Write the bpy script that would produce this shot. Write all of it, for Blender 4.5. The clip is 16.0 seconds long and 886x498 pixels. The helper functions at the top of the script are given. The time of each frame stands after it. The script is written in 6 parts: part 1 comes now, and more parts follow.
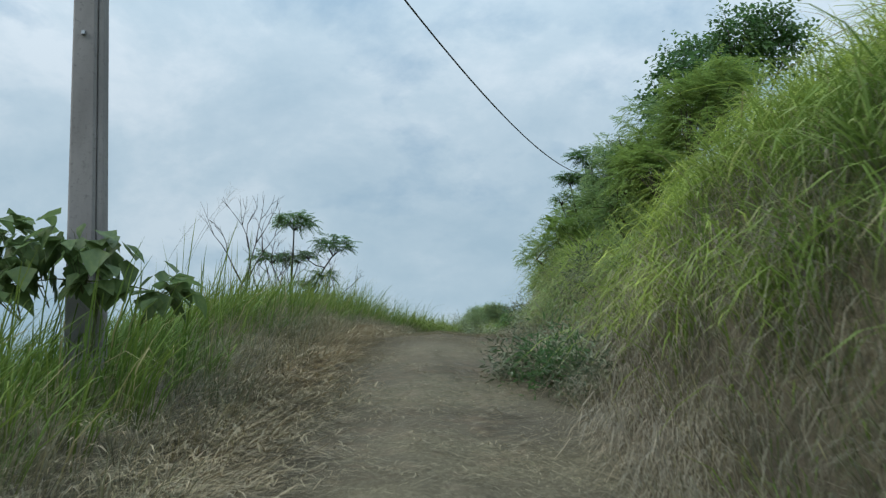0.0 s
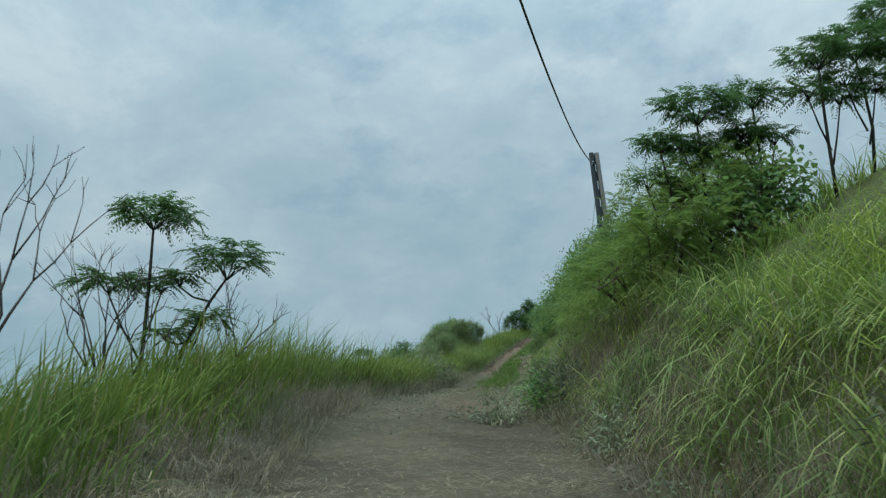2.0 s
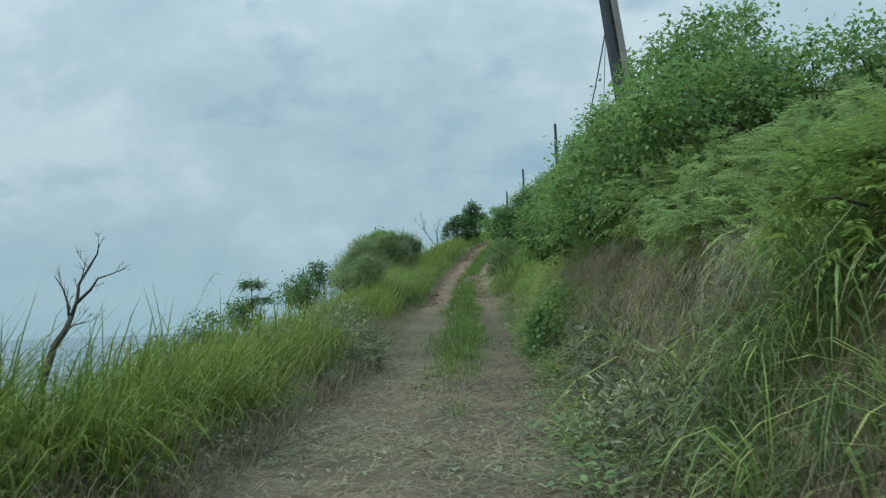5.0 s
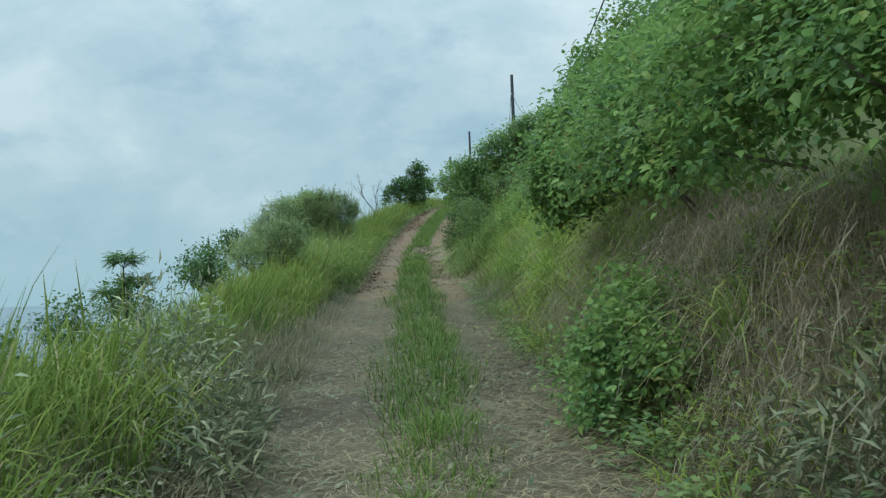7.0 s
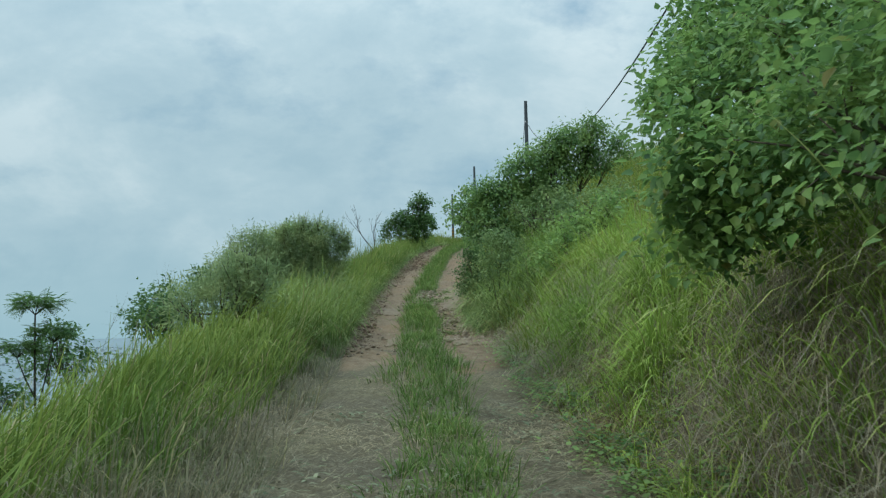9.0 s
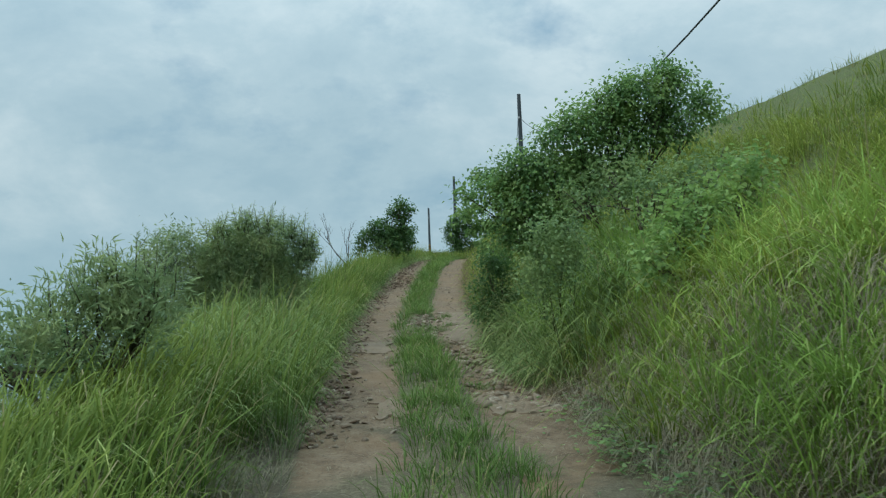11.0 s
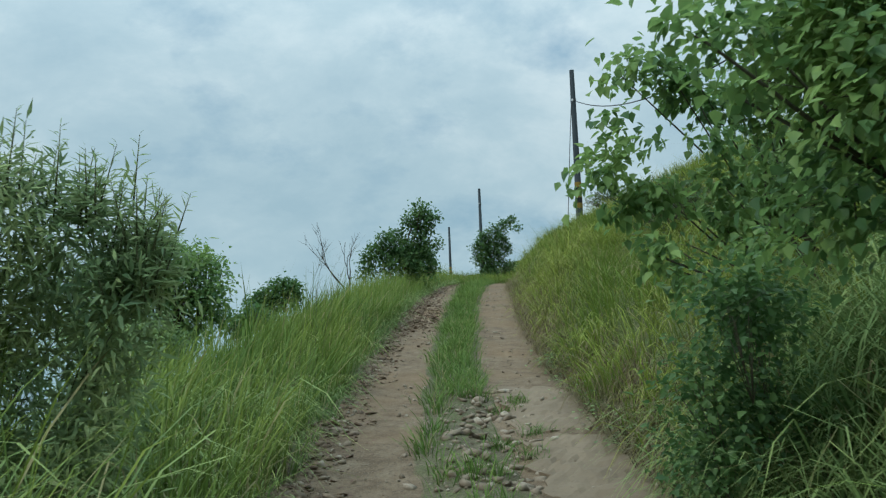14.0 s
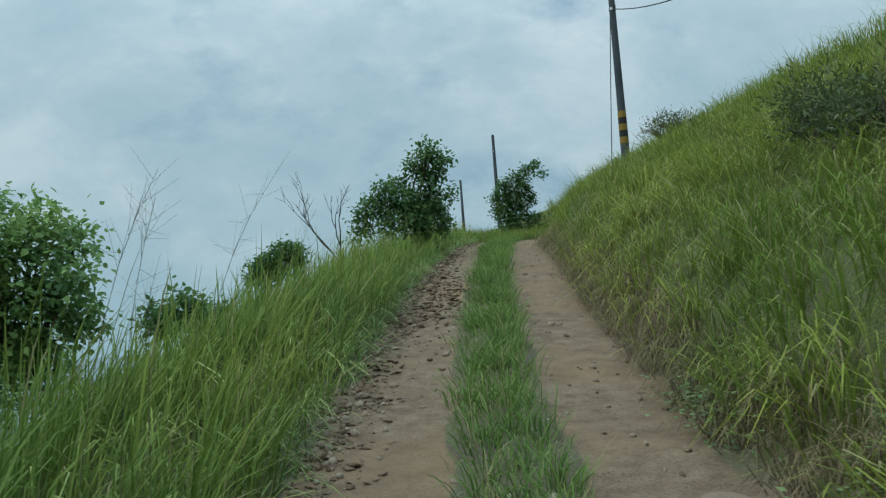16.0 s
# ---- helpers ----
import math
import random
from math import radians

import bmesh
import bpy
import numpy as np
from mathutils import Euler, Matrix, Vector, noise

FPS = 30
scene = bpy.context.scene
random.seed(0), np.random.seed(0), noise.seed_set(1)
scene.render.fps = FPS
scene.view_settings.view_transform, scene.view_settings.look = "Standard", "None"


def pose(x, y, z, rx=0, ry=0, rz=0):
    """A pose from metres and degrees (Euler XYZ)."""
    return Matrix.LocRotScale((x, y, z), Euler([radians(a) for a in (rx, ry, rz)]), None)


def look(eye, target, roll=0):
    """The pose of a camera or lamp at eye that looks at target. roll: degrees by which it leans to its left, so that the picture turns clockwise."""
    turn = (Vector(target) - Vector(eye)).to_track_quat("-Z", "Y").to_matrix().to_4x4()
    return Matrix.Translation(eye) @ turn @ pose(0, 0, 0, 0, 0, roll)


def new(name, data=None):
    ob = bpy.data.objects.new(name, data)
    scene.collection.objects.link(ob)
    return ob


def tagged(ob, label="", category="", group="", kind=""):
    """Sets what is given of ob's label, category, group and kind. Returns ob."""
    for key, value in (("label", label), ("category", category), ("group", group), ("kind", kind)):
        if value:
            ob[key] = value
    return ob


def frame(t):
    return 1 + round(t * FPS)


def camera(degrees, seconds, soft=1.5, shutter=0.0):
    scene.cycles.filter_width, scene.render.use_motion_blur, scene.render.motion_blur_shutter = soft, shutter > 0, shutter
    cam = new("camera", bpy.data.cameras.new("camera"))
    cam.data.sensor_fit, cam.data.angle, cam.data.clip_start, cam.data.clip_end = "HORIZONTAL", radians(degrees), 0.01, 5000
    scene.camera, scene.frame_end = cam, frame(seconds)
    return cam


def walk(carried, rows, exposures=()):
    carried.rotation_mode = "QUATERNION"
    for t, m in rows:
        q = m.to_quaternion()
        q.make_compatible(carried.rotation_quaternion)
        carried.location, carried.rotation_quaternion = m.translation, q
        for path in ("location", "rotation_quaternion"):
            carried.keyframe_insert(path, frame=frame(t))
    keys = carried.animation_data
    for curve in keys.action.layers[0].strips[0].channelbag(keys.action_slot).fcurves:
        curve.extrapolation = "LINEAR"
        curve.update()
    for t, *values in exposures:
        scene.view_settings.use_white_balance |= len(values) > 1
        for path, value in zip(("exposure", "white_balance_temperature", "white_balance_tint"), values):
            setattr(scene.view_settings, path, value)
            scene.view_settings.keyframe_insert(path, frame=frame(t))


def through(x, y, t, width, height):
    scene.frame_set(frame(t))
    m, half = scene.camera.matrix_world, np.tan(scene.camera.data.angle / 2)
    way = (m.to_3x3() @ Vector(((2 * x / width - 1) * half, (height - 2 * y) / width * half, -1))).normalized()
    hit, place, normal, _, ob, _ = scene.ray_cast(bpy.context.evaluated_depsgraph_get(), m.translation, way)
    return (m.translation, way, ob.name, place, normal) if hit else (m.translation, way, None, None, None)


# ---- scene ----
cam = camera(52.0, 16.0, 1.25, 0.12)
PATH = [
    (0, (0.000, 0.000, 1.400), (-0.012, 1.971, 1.741), 0.81),
    (0.5, (-0.221, 2.381, 1.828), (-0.299, 4.335, 2.247), 2.16),
    (1, (-0.402, 4.582, 2.262), (-0.482, 6.532, 2.699), 2.45),
    (1.5, (-0.514, 6.671, 2.689), (-0.535, 8.623, 3.122), 1.97),
    (2, (-0.550, 8.780, 3.106), (-0.450, 10.747, 3.452), 0.80),
    (2.5, (-0.538, 10.738, 3.474), (-0.407, 12.714, 3.750), -0.02),
    (3, (-0.581, 12.653, 3.762), (-0.439, 14.633, 4.004), -0.01),
    (3.2, (-0.591, 13.407, 3.859), (-0.447, 15.391, 4.066), 0.13),
    (5.3, (0.480, 22.097, 4.504), (0.763, 24.072, 4.643), -2.58),
    (5.5, (0.548, 22.879, 4.556), (0.850, 24.850, 4.718), -2.71),
    (6, (0.732, 24.763, 4.674), (1.073, 26.725, 4.855), -2.54),
    (6.5, (0.913, 26.464, 4.736), (1.281, 28.423, 4.903), -2.46),
    (7, (1.106, 27.975, 4.783), (1.496, 29.935, 4.853), -2.05),
    (7.5, (1.264, 29.304, 4.848), (1.659, 31.262, 4.934), -1.06),
    (8, (1.433, 30.524, 4.893), (1.828, 32.481, 5.018), -1.49),
    (8.5, (1.597, 31.670, 4.987), (1.993, 33.625, 5.134), -1.44),
    (9, (1.755, 32.929, 5.082), (2.151, 34.883, 5.240), -1.15),
    (9.2, (1.829, 33.462, 5.122), (2.225, 35.416, 5.281), -1.32),
    (11.3, (2.566, 39.888, 5.454), (3.034, 41.821, 5.671), -2.15),
    (11.5, (2.686, 40.540, 5.504), (3.158, 42.469, 5.736), -2.25),
    (12, (2.973, 42.178, 5.628), (3.445, 44.105, 5.882), -2.28),
    (12.5, (3.215, 43.703, 5.765), (3.682, 45.633, 6.002), -2.73),
    (13, (3.520, 45.161, 5.930), (3.959, 47.105, 6.097), -4.19),
    (13.5, (3.776, 46.671, 6.093), (4.201, 48.607, 6.361), -2.59),
    (14, (4.032, 48.023, 6.247), (4.454, 49.962, 6.498), -2.12),
    (14.5, (4.270, 49.316, 6.404), (4.689, 51.256, 6.651), -2.68),
    (15, (4.555, 50.714, 6.556), (4.975, 52.653, 6.807), -2.14),
    (15.5, (4.865, 52.208, 6.708), (5.277, 54.155, 6.910), -3.23),
    (16, (5.161, 53.753, 6.874), (5.555, 55.708, 7.031), -4.29),
]
walk(cam, [(t, look(eye, target, roll)) for t, eye, target, roll in PATH], [(0.0, 0.05, 6150, 12), (0.5, -0.15, 6100, 12), (1.0, -0.2, 6050, 9), (2.0, -0.18, 6050, 5), (3.0, -0.15, 6050, 4),
                                                                               (5.5, 0.07, 6100, 4), (7.0, 0.19, 6100, 4), (9.0, 0.12, 6150, 4), (11.5, 0.02, 6100, 4), (13.0, 0.06, 6100, 4), (14.0, 0.05, 6100, 4), (16.0, -0.07, 6050, 4)])

# ---- world and sun ----
SUN_EL, SUN_AZ = radians(40), radians(250)
world = bpy.data.worlds.new("sky")
scene.world = world
world.use_nodes = True
wt = world.node_tree
wt.nodes.clear()


def wn(kind, **kw):
    n = wt.nodes.new(kind)
    for k, v in kw.items():
        if k == "operation":
            n.operation = v
        elif k == "blend":
            n.blend_type = v
    return n


def wmath(op, a, b=None):
    n = wt.nodes.new("ShaderNodeMath")
    n.operation = op
    for i, v in enumerate((a, b)):
        if v is None:
            continue
        if isinstance(v, (int, float)):
            n.inputs[i].default_value = v
        else:
            wt.links.new(v, n.inputs[i])
    return n.outputs[0]


tc = wn("ShaderNodeTexCoord")
sep = wn("ShaderNodeSeparateXYZ")
wt.links.new(tc.outputs["Generated"], sep.inputs[0])
up = wmath("MAXIMUM", sep.outputs[2], 0.0)
low = wmath("ADD", up, 0.5)
comb = wn("ShaderNodeCombineXYZ")
wt.links.new(wmath("DIVIDE", sep.outputs[0], low), comb.inputs[0])
wt.links.new(wmath("DIVIDE", sep.outputs[1], low), comb.inputs[1])
comb.inputs[2].default_value = 3.1


def wnoise(scale, detail, rough, dist):
    n = wt.nodes.new("ShaderNodeTexNoise")
    n.inputs["Scale"].default_value = scale
    n.inputs["Detail"].default_value = detail
    n.inputs["Roughness"].default_value = rough
    n.inputs["Distortion"].default_value = dist
    wt.links.new(comb.outputs[0], n.inputs["Vector"])
    return n.outputs["Fac"]


def wramp(fac, stops):
    n = wt.nodes.new("ShaderNodeValToRGB")
    wt.links.new(fac, n.inputs[0])
    cr = n.color_ramp
    while len(cr.elements) < len(stops):
        cr.elements.new(0.5)
    for e, (p, c) in zip(cr.elements, stops):
        e.position, e.color = p, (*c, 1)
    return n.outputs[0]


def wmix(fac, a, b, blend="MIX"):
    n = wt.nodes.new("ShaderNodeMix")
    n.data_type, n.blend_type = "RGBA", blend
    for sock, v in ((n.inputs[0], fac), (n.inputs[6], a), (n.inputs[7], b)):
        if isinstance(v, (int, float)):
            sock.default_value = v
        elif isinstance(v, tuple):
            sock.default_value = (*v, 1)
        else:
            wt.links.new(v, sock)
    return n.outputs[2]


sky = wt.nodes.new("ShaderNodeTexSky")
sky.sky_type, sky.sun_disc = "NISHITA", False
sky.sun_elevation, sky.sun_rotation = SUN_EL, SUN_AZ
sky.dust_density, sky.air_density = 2.0, 1.0
blue = wmix(1.0, sky.outputs[0], (0.085, 0.078, 0.075), "MULTIPLY")
cover = wramp(wnoise(2.1, 8.0, 0.6, 0.15), [(0.37, (0, 0, 0)), (0.5, (1, 1, 1))])
tone = wramp(wnoise(3.2, 9.0, 0.62, 0.2), [(0.34, (0.4, 0.53, 0.605)), (0.5, (0.49, 0.61, 0.67)), (0.64, (0.63, 0.722, 0.76))])
base = wmix(0.75, blue, (0.325, 0.495, 0.62))
clouds = wmix(cover, base, tone)
# thin haze towards the horizon, and the brighter zenith of a cloudy sky
horizon = wramp(up, [(0.0, (1, 1, 1)), (0.1, (0.35, 0.35, 0.35)), (0.3, (0, 0, 0))])
hazed = wmix(horizon, clouds, (0.365, 0.525, 0.59))
gain = wmath("ADD", wmath("MULTIPLY", up, 0.12), wmath("MULTIPLY", wmath("POWER", up, 3.5), 4.0))
gain = wmath("ADD", gain, 0.9)
bg = wt.nodes.new("ShaderNodeBackground")
wt.links.new(hazed, bg.inputs[0])
wt.links.new(gain, bg.inputs[1])
wo = wt.nodes.new("ShaderNodeOutputWorld")
wt.links.new(bg.outputs[0], wo.inputs[0])

sun = new("sun", bpy.data.lights.new("sun", "SUN"))
sun.data.energy, sun.data.angle, sun.data.color = 1.5, radians(22), (1.0, 0.96, 0.88)
sun_dir = Vector((math.sin(SUN_AZ) * math.cos(SUN_EL), math.cos(SUN_AZ) * math.cos(SUN_EL), math.sin(SUN_EL)))
sun.matrix_world = look(sun_dir * 50, (0, 0, 0))

# ---- materials ----


class Mat:
    """A small node builder over one material."""

    def __init__(self, name):
        self.m = bpy.data.materials.new(name)
        self.m.use_nodes = True
        self.t = self.m.node_tree
        self.t.nodes.clear()
        self.out = self.t.nodes.new("ShaderNodeOutputMaterial")

    def set(self, sock, v):
        if isinstance(v, (int, float)):
            sock.default_value = v
        elif isinstance(v, tuple):
            sock.default_value = (*v, 1) if len(sock.default_value) == 4 and len(v) == 3 else v
        else:
            self.t.links.new(v, sock)

    def node(self, kind, **ins):
        n = self.t.nodes.new(kind)
        for k, v in ins.items():
            self.set(n.inputs[k.replace("_", " ")], v)
        return n

    def noise(self, scale, detail=4.0, rough=0.55, coord="Object", dist=0.0, stretch=None):
        c = self.t.nodes.new("ShaderNodeTexCoord").outputs[coord]
        if stretch:
            mp = self.t.nodes.new("ShaderNodeMapping")
            mp.inputs["Scale"].default_value = stretch
            self.t.links.new(c, mp.inputs[0])
            c = mp.outputs[0]
        n = self.node("ShaderNodeTexNoise", Vector=c, Scale=scale, Detail=detail, Roughness=rough, Distortion=dist)
        return n.outputs["Fac"]

    def ramp(self, fac, stops):
        n = self.t.nodes.new("ShaderNodeValToRGB")
        self.t.links.new(fac, n.inputs[0])
        cr = n.color_ramp
        while len(cr.elements) < len(stops):
            cr.elements.new(0.5)
        for e, (p, c) in zip(cr.elements, stops):
            e.position, e.color = p, (*c, 1) if len(c) == 3 else c
        return n.outputs[0]

    def grey(self, fac, a, b):
        return self.ramp(fac, [(a, (0, 0, 0)), (b, (1, 1, 1))])

    def mix(self, fac, a, b, blend="MIX"):
        n = self.t.nodes.new("ShaderNodeMix")
        n.data_type, n.blend_type = "RGBA", blend
        for sock, v in ((n.inputs[0], fac), (n.inputs[6], a), (n.inputs[7], b)):
            self.set(sock, v)
        return n.outputs[2]

    def math(self, op, a, b=0.0):
        n = self.t.nodes.new("ShaderNodeMath")
        n.operation = op
        self.set(n.inputs[0], a)
        self.set(n.inputs[1], b)
        return n.outputs[0]

    def bump(self, height, strength, dist=0.02):
        n = self.node("ShaderNodeBump", Height=height, Strength=strength, Distance=dist)
        return n.outputs[0]

    def island(self):
        return self.t.nodes.new("ShaderNodeNewGeometry").outputs["Random Per Island"]

    def done(self, color, rough=0.6, normal=None, metal=0.0, spec=0.4, through=None, share=0.35):
        b = self.node("ShaderNodeBsdfPrincipled", Base_Color=color, Roughness=rough, Metallic=metal)
        b.inputs["Specular IOR Level"].default_value = spec
        if normal is not None:
            self.t.links.new(normal, b.inputs["Normal"])
        surf = b.outputs[0]
        if through is not None:
            tr = self.node("ShaderNodeBsdfTranslucent", Color=through)
            mx = self.t.nodes.new("ShaderNodeMixShader")
            mx.inputs[0].default_value = share
            self.t.links.new(surf, mx.inputs[1])
            self.t.links.new(tr.outputs[0], mx.inputs[2])
            surf = mx.outputs[0]
        self.t.links.new(surf, self.out.inputs[0])
        return self.m


def leaf_mat(name, dark, mid, light, rough=0.5, share=0.46, dry=None):
    m = Mat(name)
    dark, mid, light = ((r * 1.12, g * 1.04, b * 1.2) for r, g, b in (dark, mid, light))
    isl = m.island()
    c = m.ramp(isl, [(0.0, dark), (0.5, mid), (1.0, light)])
    if dry:
        c = m.mix(m.grey(isl, 0.965, 0.985), c, dry)
    patch = m.grey(m.noise(2.4, 3.0), 0.44, 0.62)
    c = m.mix(m.math("MULTIPLY", patch, 0.55), c, (light[0] * 1.55, light[1] * 1.35, light[2] * 1.2))
    t = m.mix(0.5, c, tuple(v * 1.3 for v in light))
    return m.done(c, rough, spec=0.25, through=t, share=share)


def blade_mat(name, foot, body, tip, share=0.35, patch_scale=0.35, alt=None, alt_share=0.5):
    """Grass: v along the blade from its dead foot to the tip."""
    m = Mat(name)
    uv = m.t.nodes.new("ShaderNodeUVMap")
    s = m.node("ShaderNodeSeparateXYZ", Vector=uv.outputs[0])
    c = m.ramp(s.outputs[1], [(0.0, foot), (0.3, body), (1.0, tip)])
    isl = m.island()
    c = m.mix(m.grey(isl, 0.0, 1.0), c, m.mix(1.0, c, (1.45, 1.3, 1.15), "MULTIPLY"))
    if alt:
        f = m.math("MULTIPLY", m.grey(m.noise(patch_scale, 3.0), 0.42, 0.62), alt_share)
        c = m.mix(f, c, alt)
        c = m.mix(m.grey(isl, 0.92, 0.97), c, (0.28, 0.25, 0.12))
    return m.done(c, 0.65, spec=0.15, through=c, share=share)


M = {}
M["grass_tall"] = blade_mat("green_grass", (0.119, 0.114, 0.054), (0.081, 0.131, 0.023), (0.185, 0.239, 0.049), alt=(0.048, 0.106, 0.020), alt_share=0.6)
M["grass_hill"] = blade_mat("hill_grass", (0.092, 0.074, 0.035), (0.120, 0.164, 0.027), (0.281, 0.327, 0.067), alt=(0.092, 0.152, 0.023), alt_share=0.7)
M["grass_bank"] = blade_mat("bank_grass", (0.11, 0.11, 0.05), (0.155, 0.23, 0.04), (0.36, 0.45, 0.1), alt=(0.095, 0.165, 0.035), alt_share=0.7)
M["grass_dead"] = blade_mat("dead_grass", (0.17, 0.153, 0.12), (0.27, 0.245, 0.192), (0.41, 0.377, 0.295), alt=(0.14, 0.145, 0.09), alt_share=0.6, share=0.5)
M["grass_soft"] = blade_mat("soft_grass", (0.085, 0.104, 0.043), (0.119, 0.185, 0.060), (0.275, 0.351, 0.136), alt=(0.085, 0.157, 0.051), alt_share=0.6)
M["grass_mid"] = blade_mat("strip_grass", (0.086, 0.090, 0.037), (0.077, 0.14, 0.030), (0.155, 0.23, 0.058), alt=(0.060, 0.115, 0.026))
M["grass_dry"] = blade_mat("dry_grass", (0.095, 0.086, 0.062), (0.155, 0.14, 0.1), (0.275, 0.252, 0.178), alt=(0.105, 0.125, 0.053), alt_share=0.75)
M["grass_lime"] = blade_mat("lime_grass", (0.14, 0.14, 0.06), (0.15, 0.24, 0.045), (0.3, 0.42, 0.1), alt=(0.12, 0.21, 0.04), alt_share=0.6)
M["grass_tips"] = blade_mat("straw_tipped_grass", (0.099, 0.090, 0.038), (0.135, 0.180, 0.034), (0.306, 0.333, 0.090), alt=(0.180, 0.180, 0.060), alt_share=0.6)
M["grass_brown"] = blade_mat("brown_grass", (0.075, 0.055, 0.038), (0.12, 0.092, 0.06), (0.215, 0.175, 0.105), alt=(0.1, 0.11, 0.045), alt_share=0.5)
M["straw"] = blade_mat("straw", (0.184, 0.162, 0.107), (0.262, 0.226, 0.148), (0.345, 0.3, 0.2), share=0.1, alt=(0.129, 0.120, 0.074), alt_share=0.7)
M["straw_gold"] = blade_mat("golden_straw", (0.27, 0.225, 0.14), (0.36, 0.305, 0.195), (0.46, 0.4, 0.275), share=0.1, alt=(0.22, 0.19, 0.125), alt_share=0.6)
M["litter"] = leaf_mat("leaf_litter", (0.05, 0.03, 0.018), (0.095, 0.06, 0.038), (0.15, 0.105, 0.066), rough=0.85, share=0.1)
M["broad"] = leaf_mat("broad_leaf", (0.042, 0.098, 0.035), (0.076, 0.162, 0.046), (0.165, 0.28, 0.07), dry=(0.16, 0.14, 0.03))
M["dark"] = leaf_mat("dark_leaf", (0.033, 0.079, 0.026), (0.05, 0.113, 0.033), (0.082, 0.158, 0.043))
M["feather"] = leaf_mat("feather_leaf", (0.058, 0.12, 0.026), (0.1, 0.178, 0.035), (0.165, 0.25, 0.052))
M["feather_pale"] = leaf_mat("pale_feather_leaf", (0.08, 0.15, 0.042), (0.135, 0.225, 0.062), (0.225, 0.325, 0.105))
M["lime"] = leaf_mat("lime_leaf", (0.08, 0.155, 0.04), (0.125, 0.225, 0.056), (0.195, 0.315, 0.08))
M["olive"] = leaf_mat("olive_leaf", (0.028, 0.05, 0.016), (0.045, 0.075, 0.023), (0.08, 0.115, 0.036), share=0.2)
M["soft"] = leaf_mat("soft_leaf", (0.07, 0.135, 0.05), (0.115, 0.195, 0.068), (0.185, 0.275, 0.09))
M["willow"] = leaf_mat("narrow_leaf", (0.08, 0.145, 0.058), (0.14, 0.225, 0.088), (0.25, 0.335, 0.135), share=0.5)
M["silver"] = leaf_mat("silver_leaf", (0.1, 0.14, 0.07), (0.16, 0.21, 0.105), (0.28, 0.335, 0.185), rough=0.85, share=0.15)
M["wilted"] = leaf_mat("wilted_leaf", (0.05, 0.08, 0.035), (0.1, 0.13, 0.065), (0.17, 0.2, 0.11), rough=0.85, share=0.15)
M["pole_leaf"] = leaf_mat("large_leaf", (0.05, 0.085, 0.028), (0.075, 0.125, 0.04), (0.11, 0.17, 0.055), dry=(0.2, 0.12, 0.03))


def bark(name, a, b):
    m = Mat(name)
    n = m.noise(9.0, 6.0, 0.6, stretch=(3, 3, 0.6))
    return m.done(m.ramp(n, [(0.3, a), (0.7, b)]), 0.85, m.bump(n, 0.6), spec=0.2)


M["bark"] = bark("bark", (0.05, 0.042, 0.03), (0.14, 0.12, 0.09))
M["bark_dark"] = bark("dark_bark", (0.025, 0.023, 0.018), (0.06, 0.054, 0.042))
M["dead"] = bark("dead_wood", (0.04, 0.034, 0.03), (0.11, 0.098, 0.085))
M["stem"] = bark("green_stem", (0.05, 0.055, 0.025), (0.12, 0.13, 0.06))


def concrete(name, a, b, c):
    m = Mat(name)
    big, fine = m.noise(1.6, 5.0, 0.65, stretch=(1, 1, 0.35)), m.noise(28.0, 6.0, 0.7)
    col = m.mix(m.grey(big, 0.35, 0.65), a, b)
    col = m.mix(m.grey(fine, 0.55, 0.75), col, c)
    return m.done(col, 0.9, m.bump(fine, 0.35, 0.01), spec=0.2)


M["concrete"] = concrete("weathered_concrete", (0.17, 0.155, 0.15), (0.27, 0.25, 0.24), (0.12, 0.11, 0.105))
M["concrete_dark"] = concrete("dark_concrete", (0.04, 0.048, 0.056), (0.07, 0.08, 0.09), (0.03, 0.034, 0.04))
M["paint_yellow"] = concrete("yellow_band", (0.17, 0.11, 0.025), (0.23, 0.15, 0.03), (0.1, 0.07, 0.03))
M["paint_black"] = concrete("black_band", (0.02, 0.02, 0.02), (0.035, 0.035, 0.035), (0.05, 0.05, 0.05))
M["metal"] = Mat("galvanised_metal").done((0.35, 0.36, 0.37), 0.45, metal=0.8)
M["cable"] = Mat("cable_rubber").done((0.02, 0.022, 0.025), 0.6)
M["slab"] = concrete("track_concrete", (0.15, 0.11, 0.072), (0.2, 0.148, 0.098), (0.1, 0.075, 0.052))


def stone_mat(name, low, mid, high, dust):
    m = Mat(name)
    isl, n = m.island(), m.noise(18.0, 5.0, 0.65)
    c = m.ramp(isl, [(0.0, low), (0.6, mid), (1.0, high)])
    c = m.mix(m.grey(n, 0.4, 0.75), c, dust)
    return m.done(c, 0.9, m.bump(n, 0.5, 0.01), spec=0.2)


M["stone"] = stone_mat("stone", (0.16, 0.12, 0.082), (0.25, 0.195, 0.14), (0.37, 0.31, 0.235), (0.13, 0.1, 0.07))
M["chip"] = stone_mat("rock_chip", (0.075, 0.046, 0.028), (0.15, 0.1, 0.064), (0.28, 0.21, 0.145), (0.1, 0.07, 0.045))
M["grass_pale"] = blade_mat("pale_grass", (0.13, 0.16, 0.06), (0.18, 0.26, 0.075), (0.38, 0.42, 0.17), alt=(0.16, 0.25, 0.06))


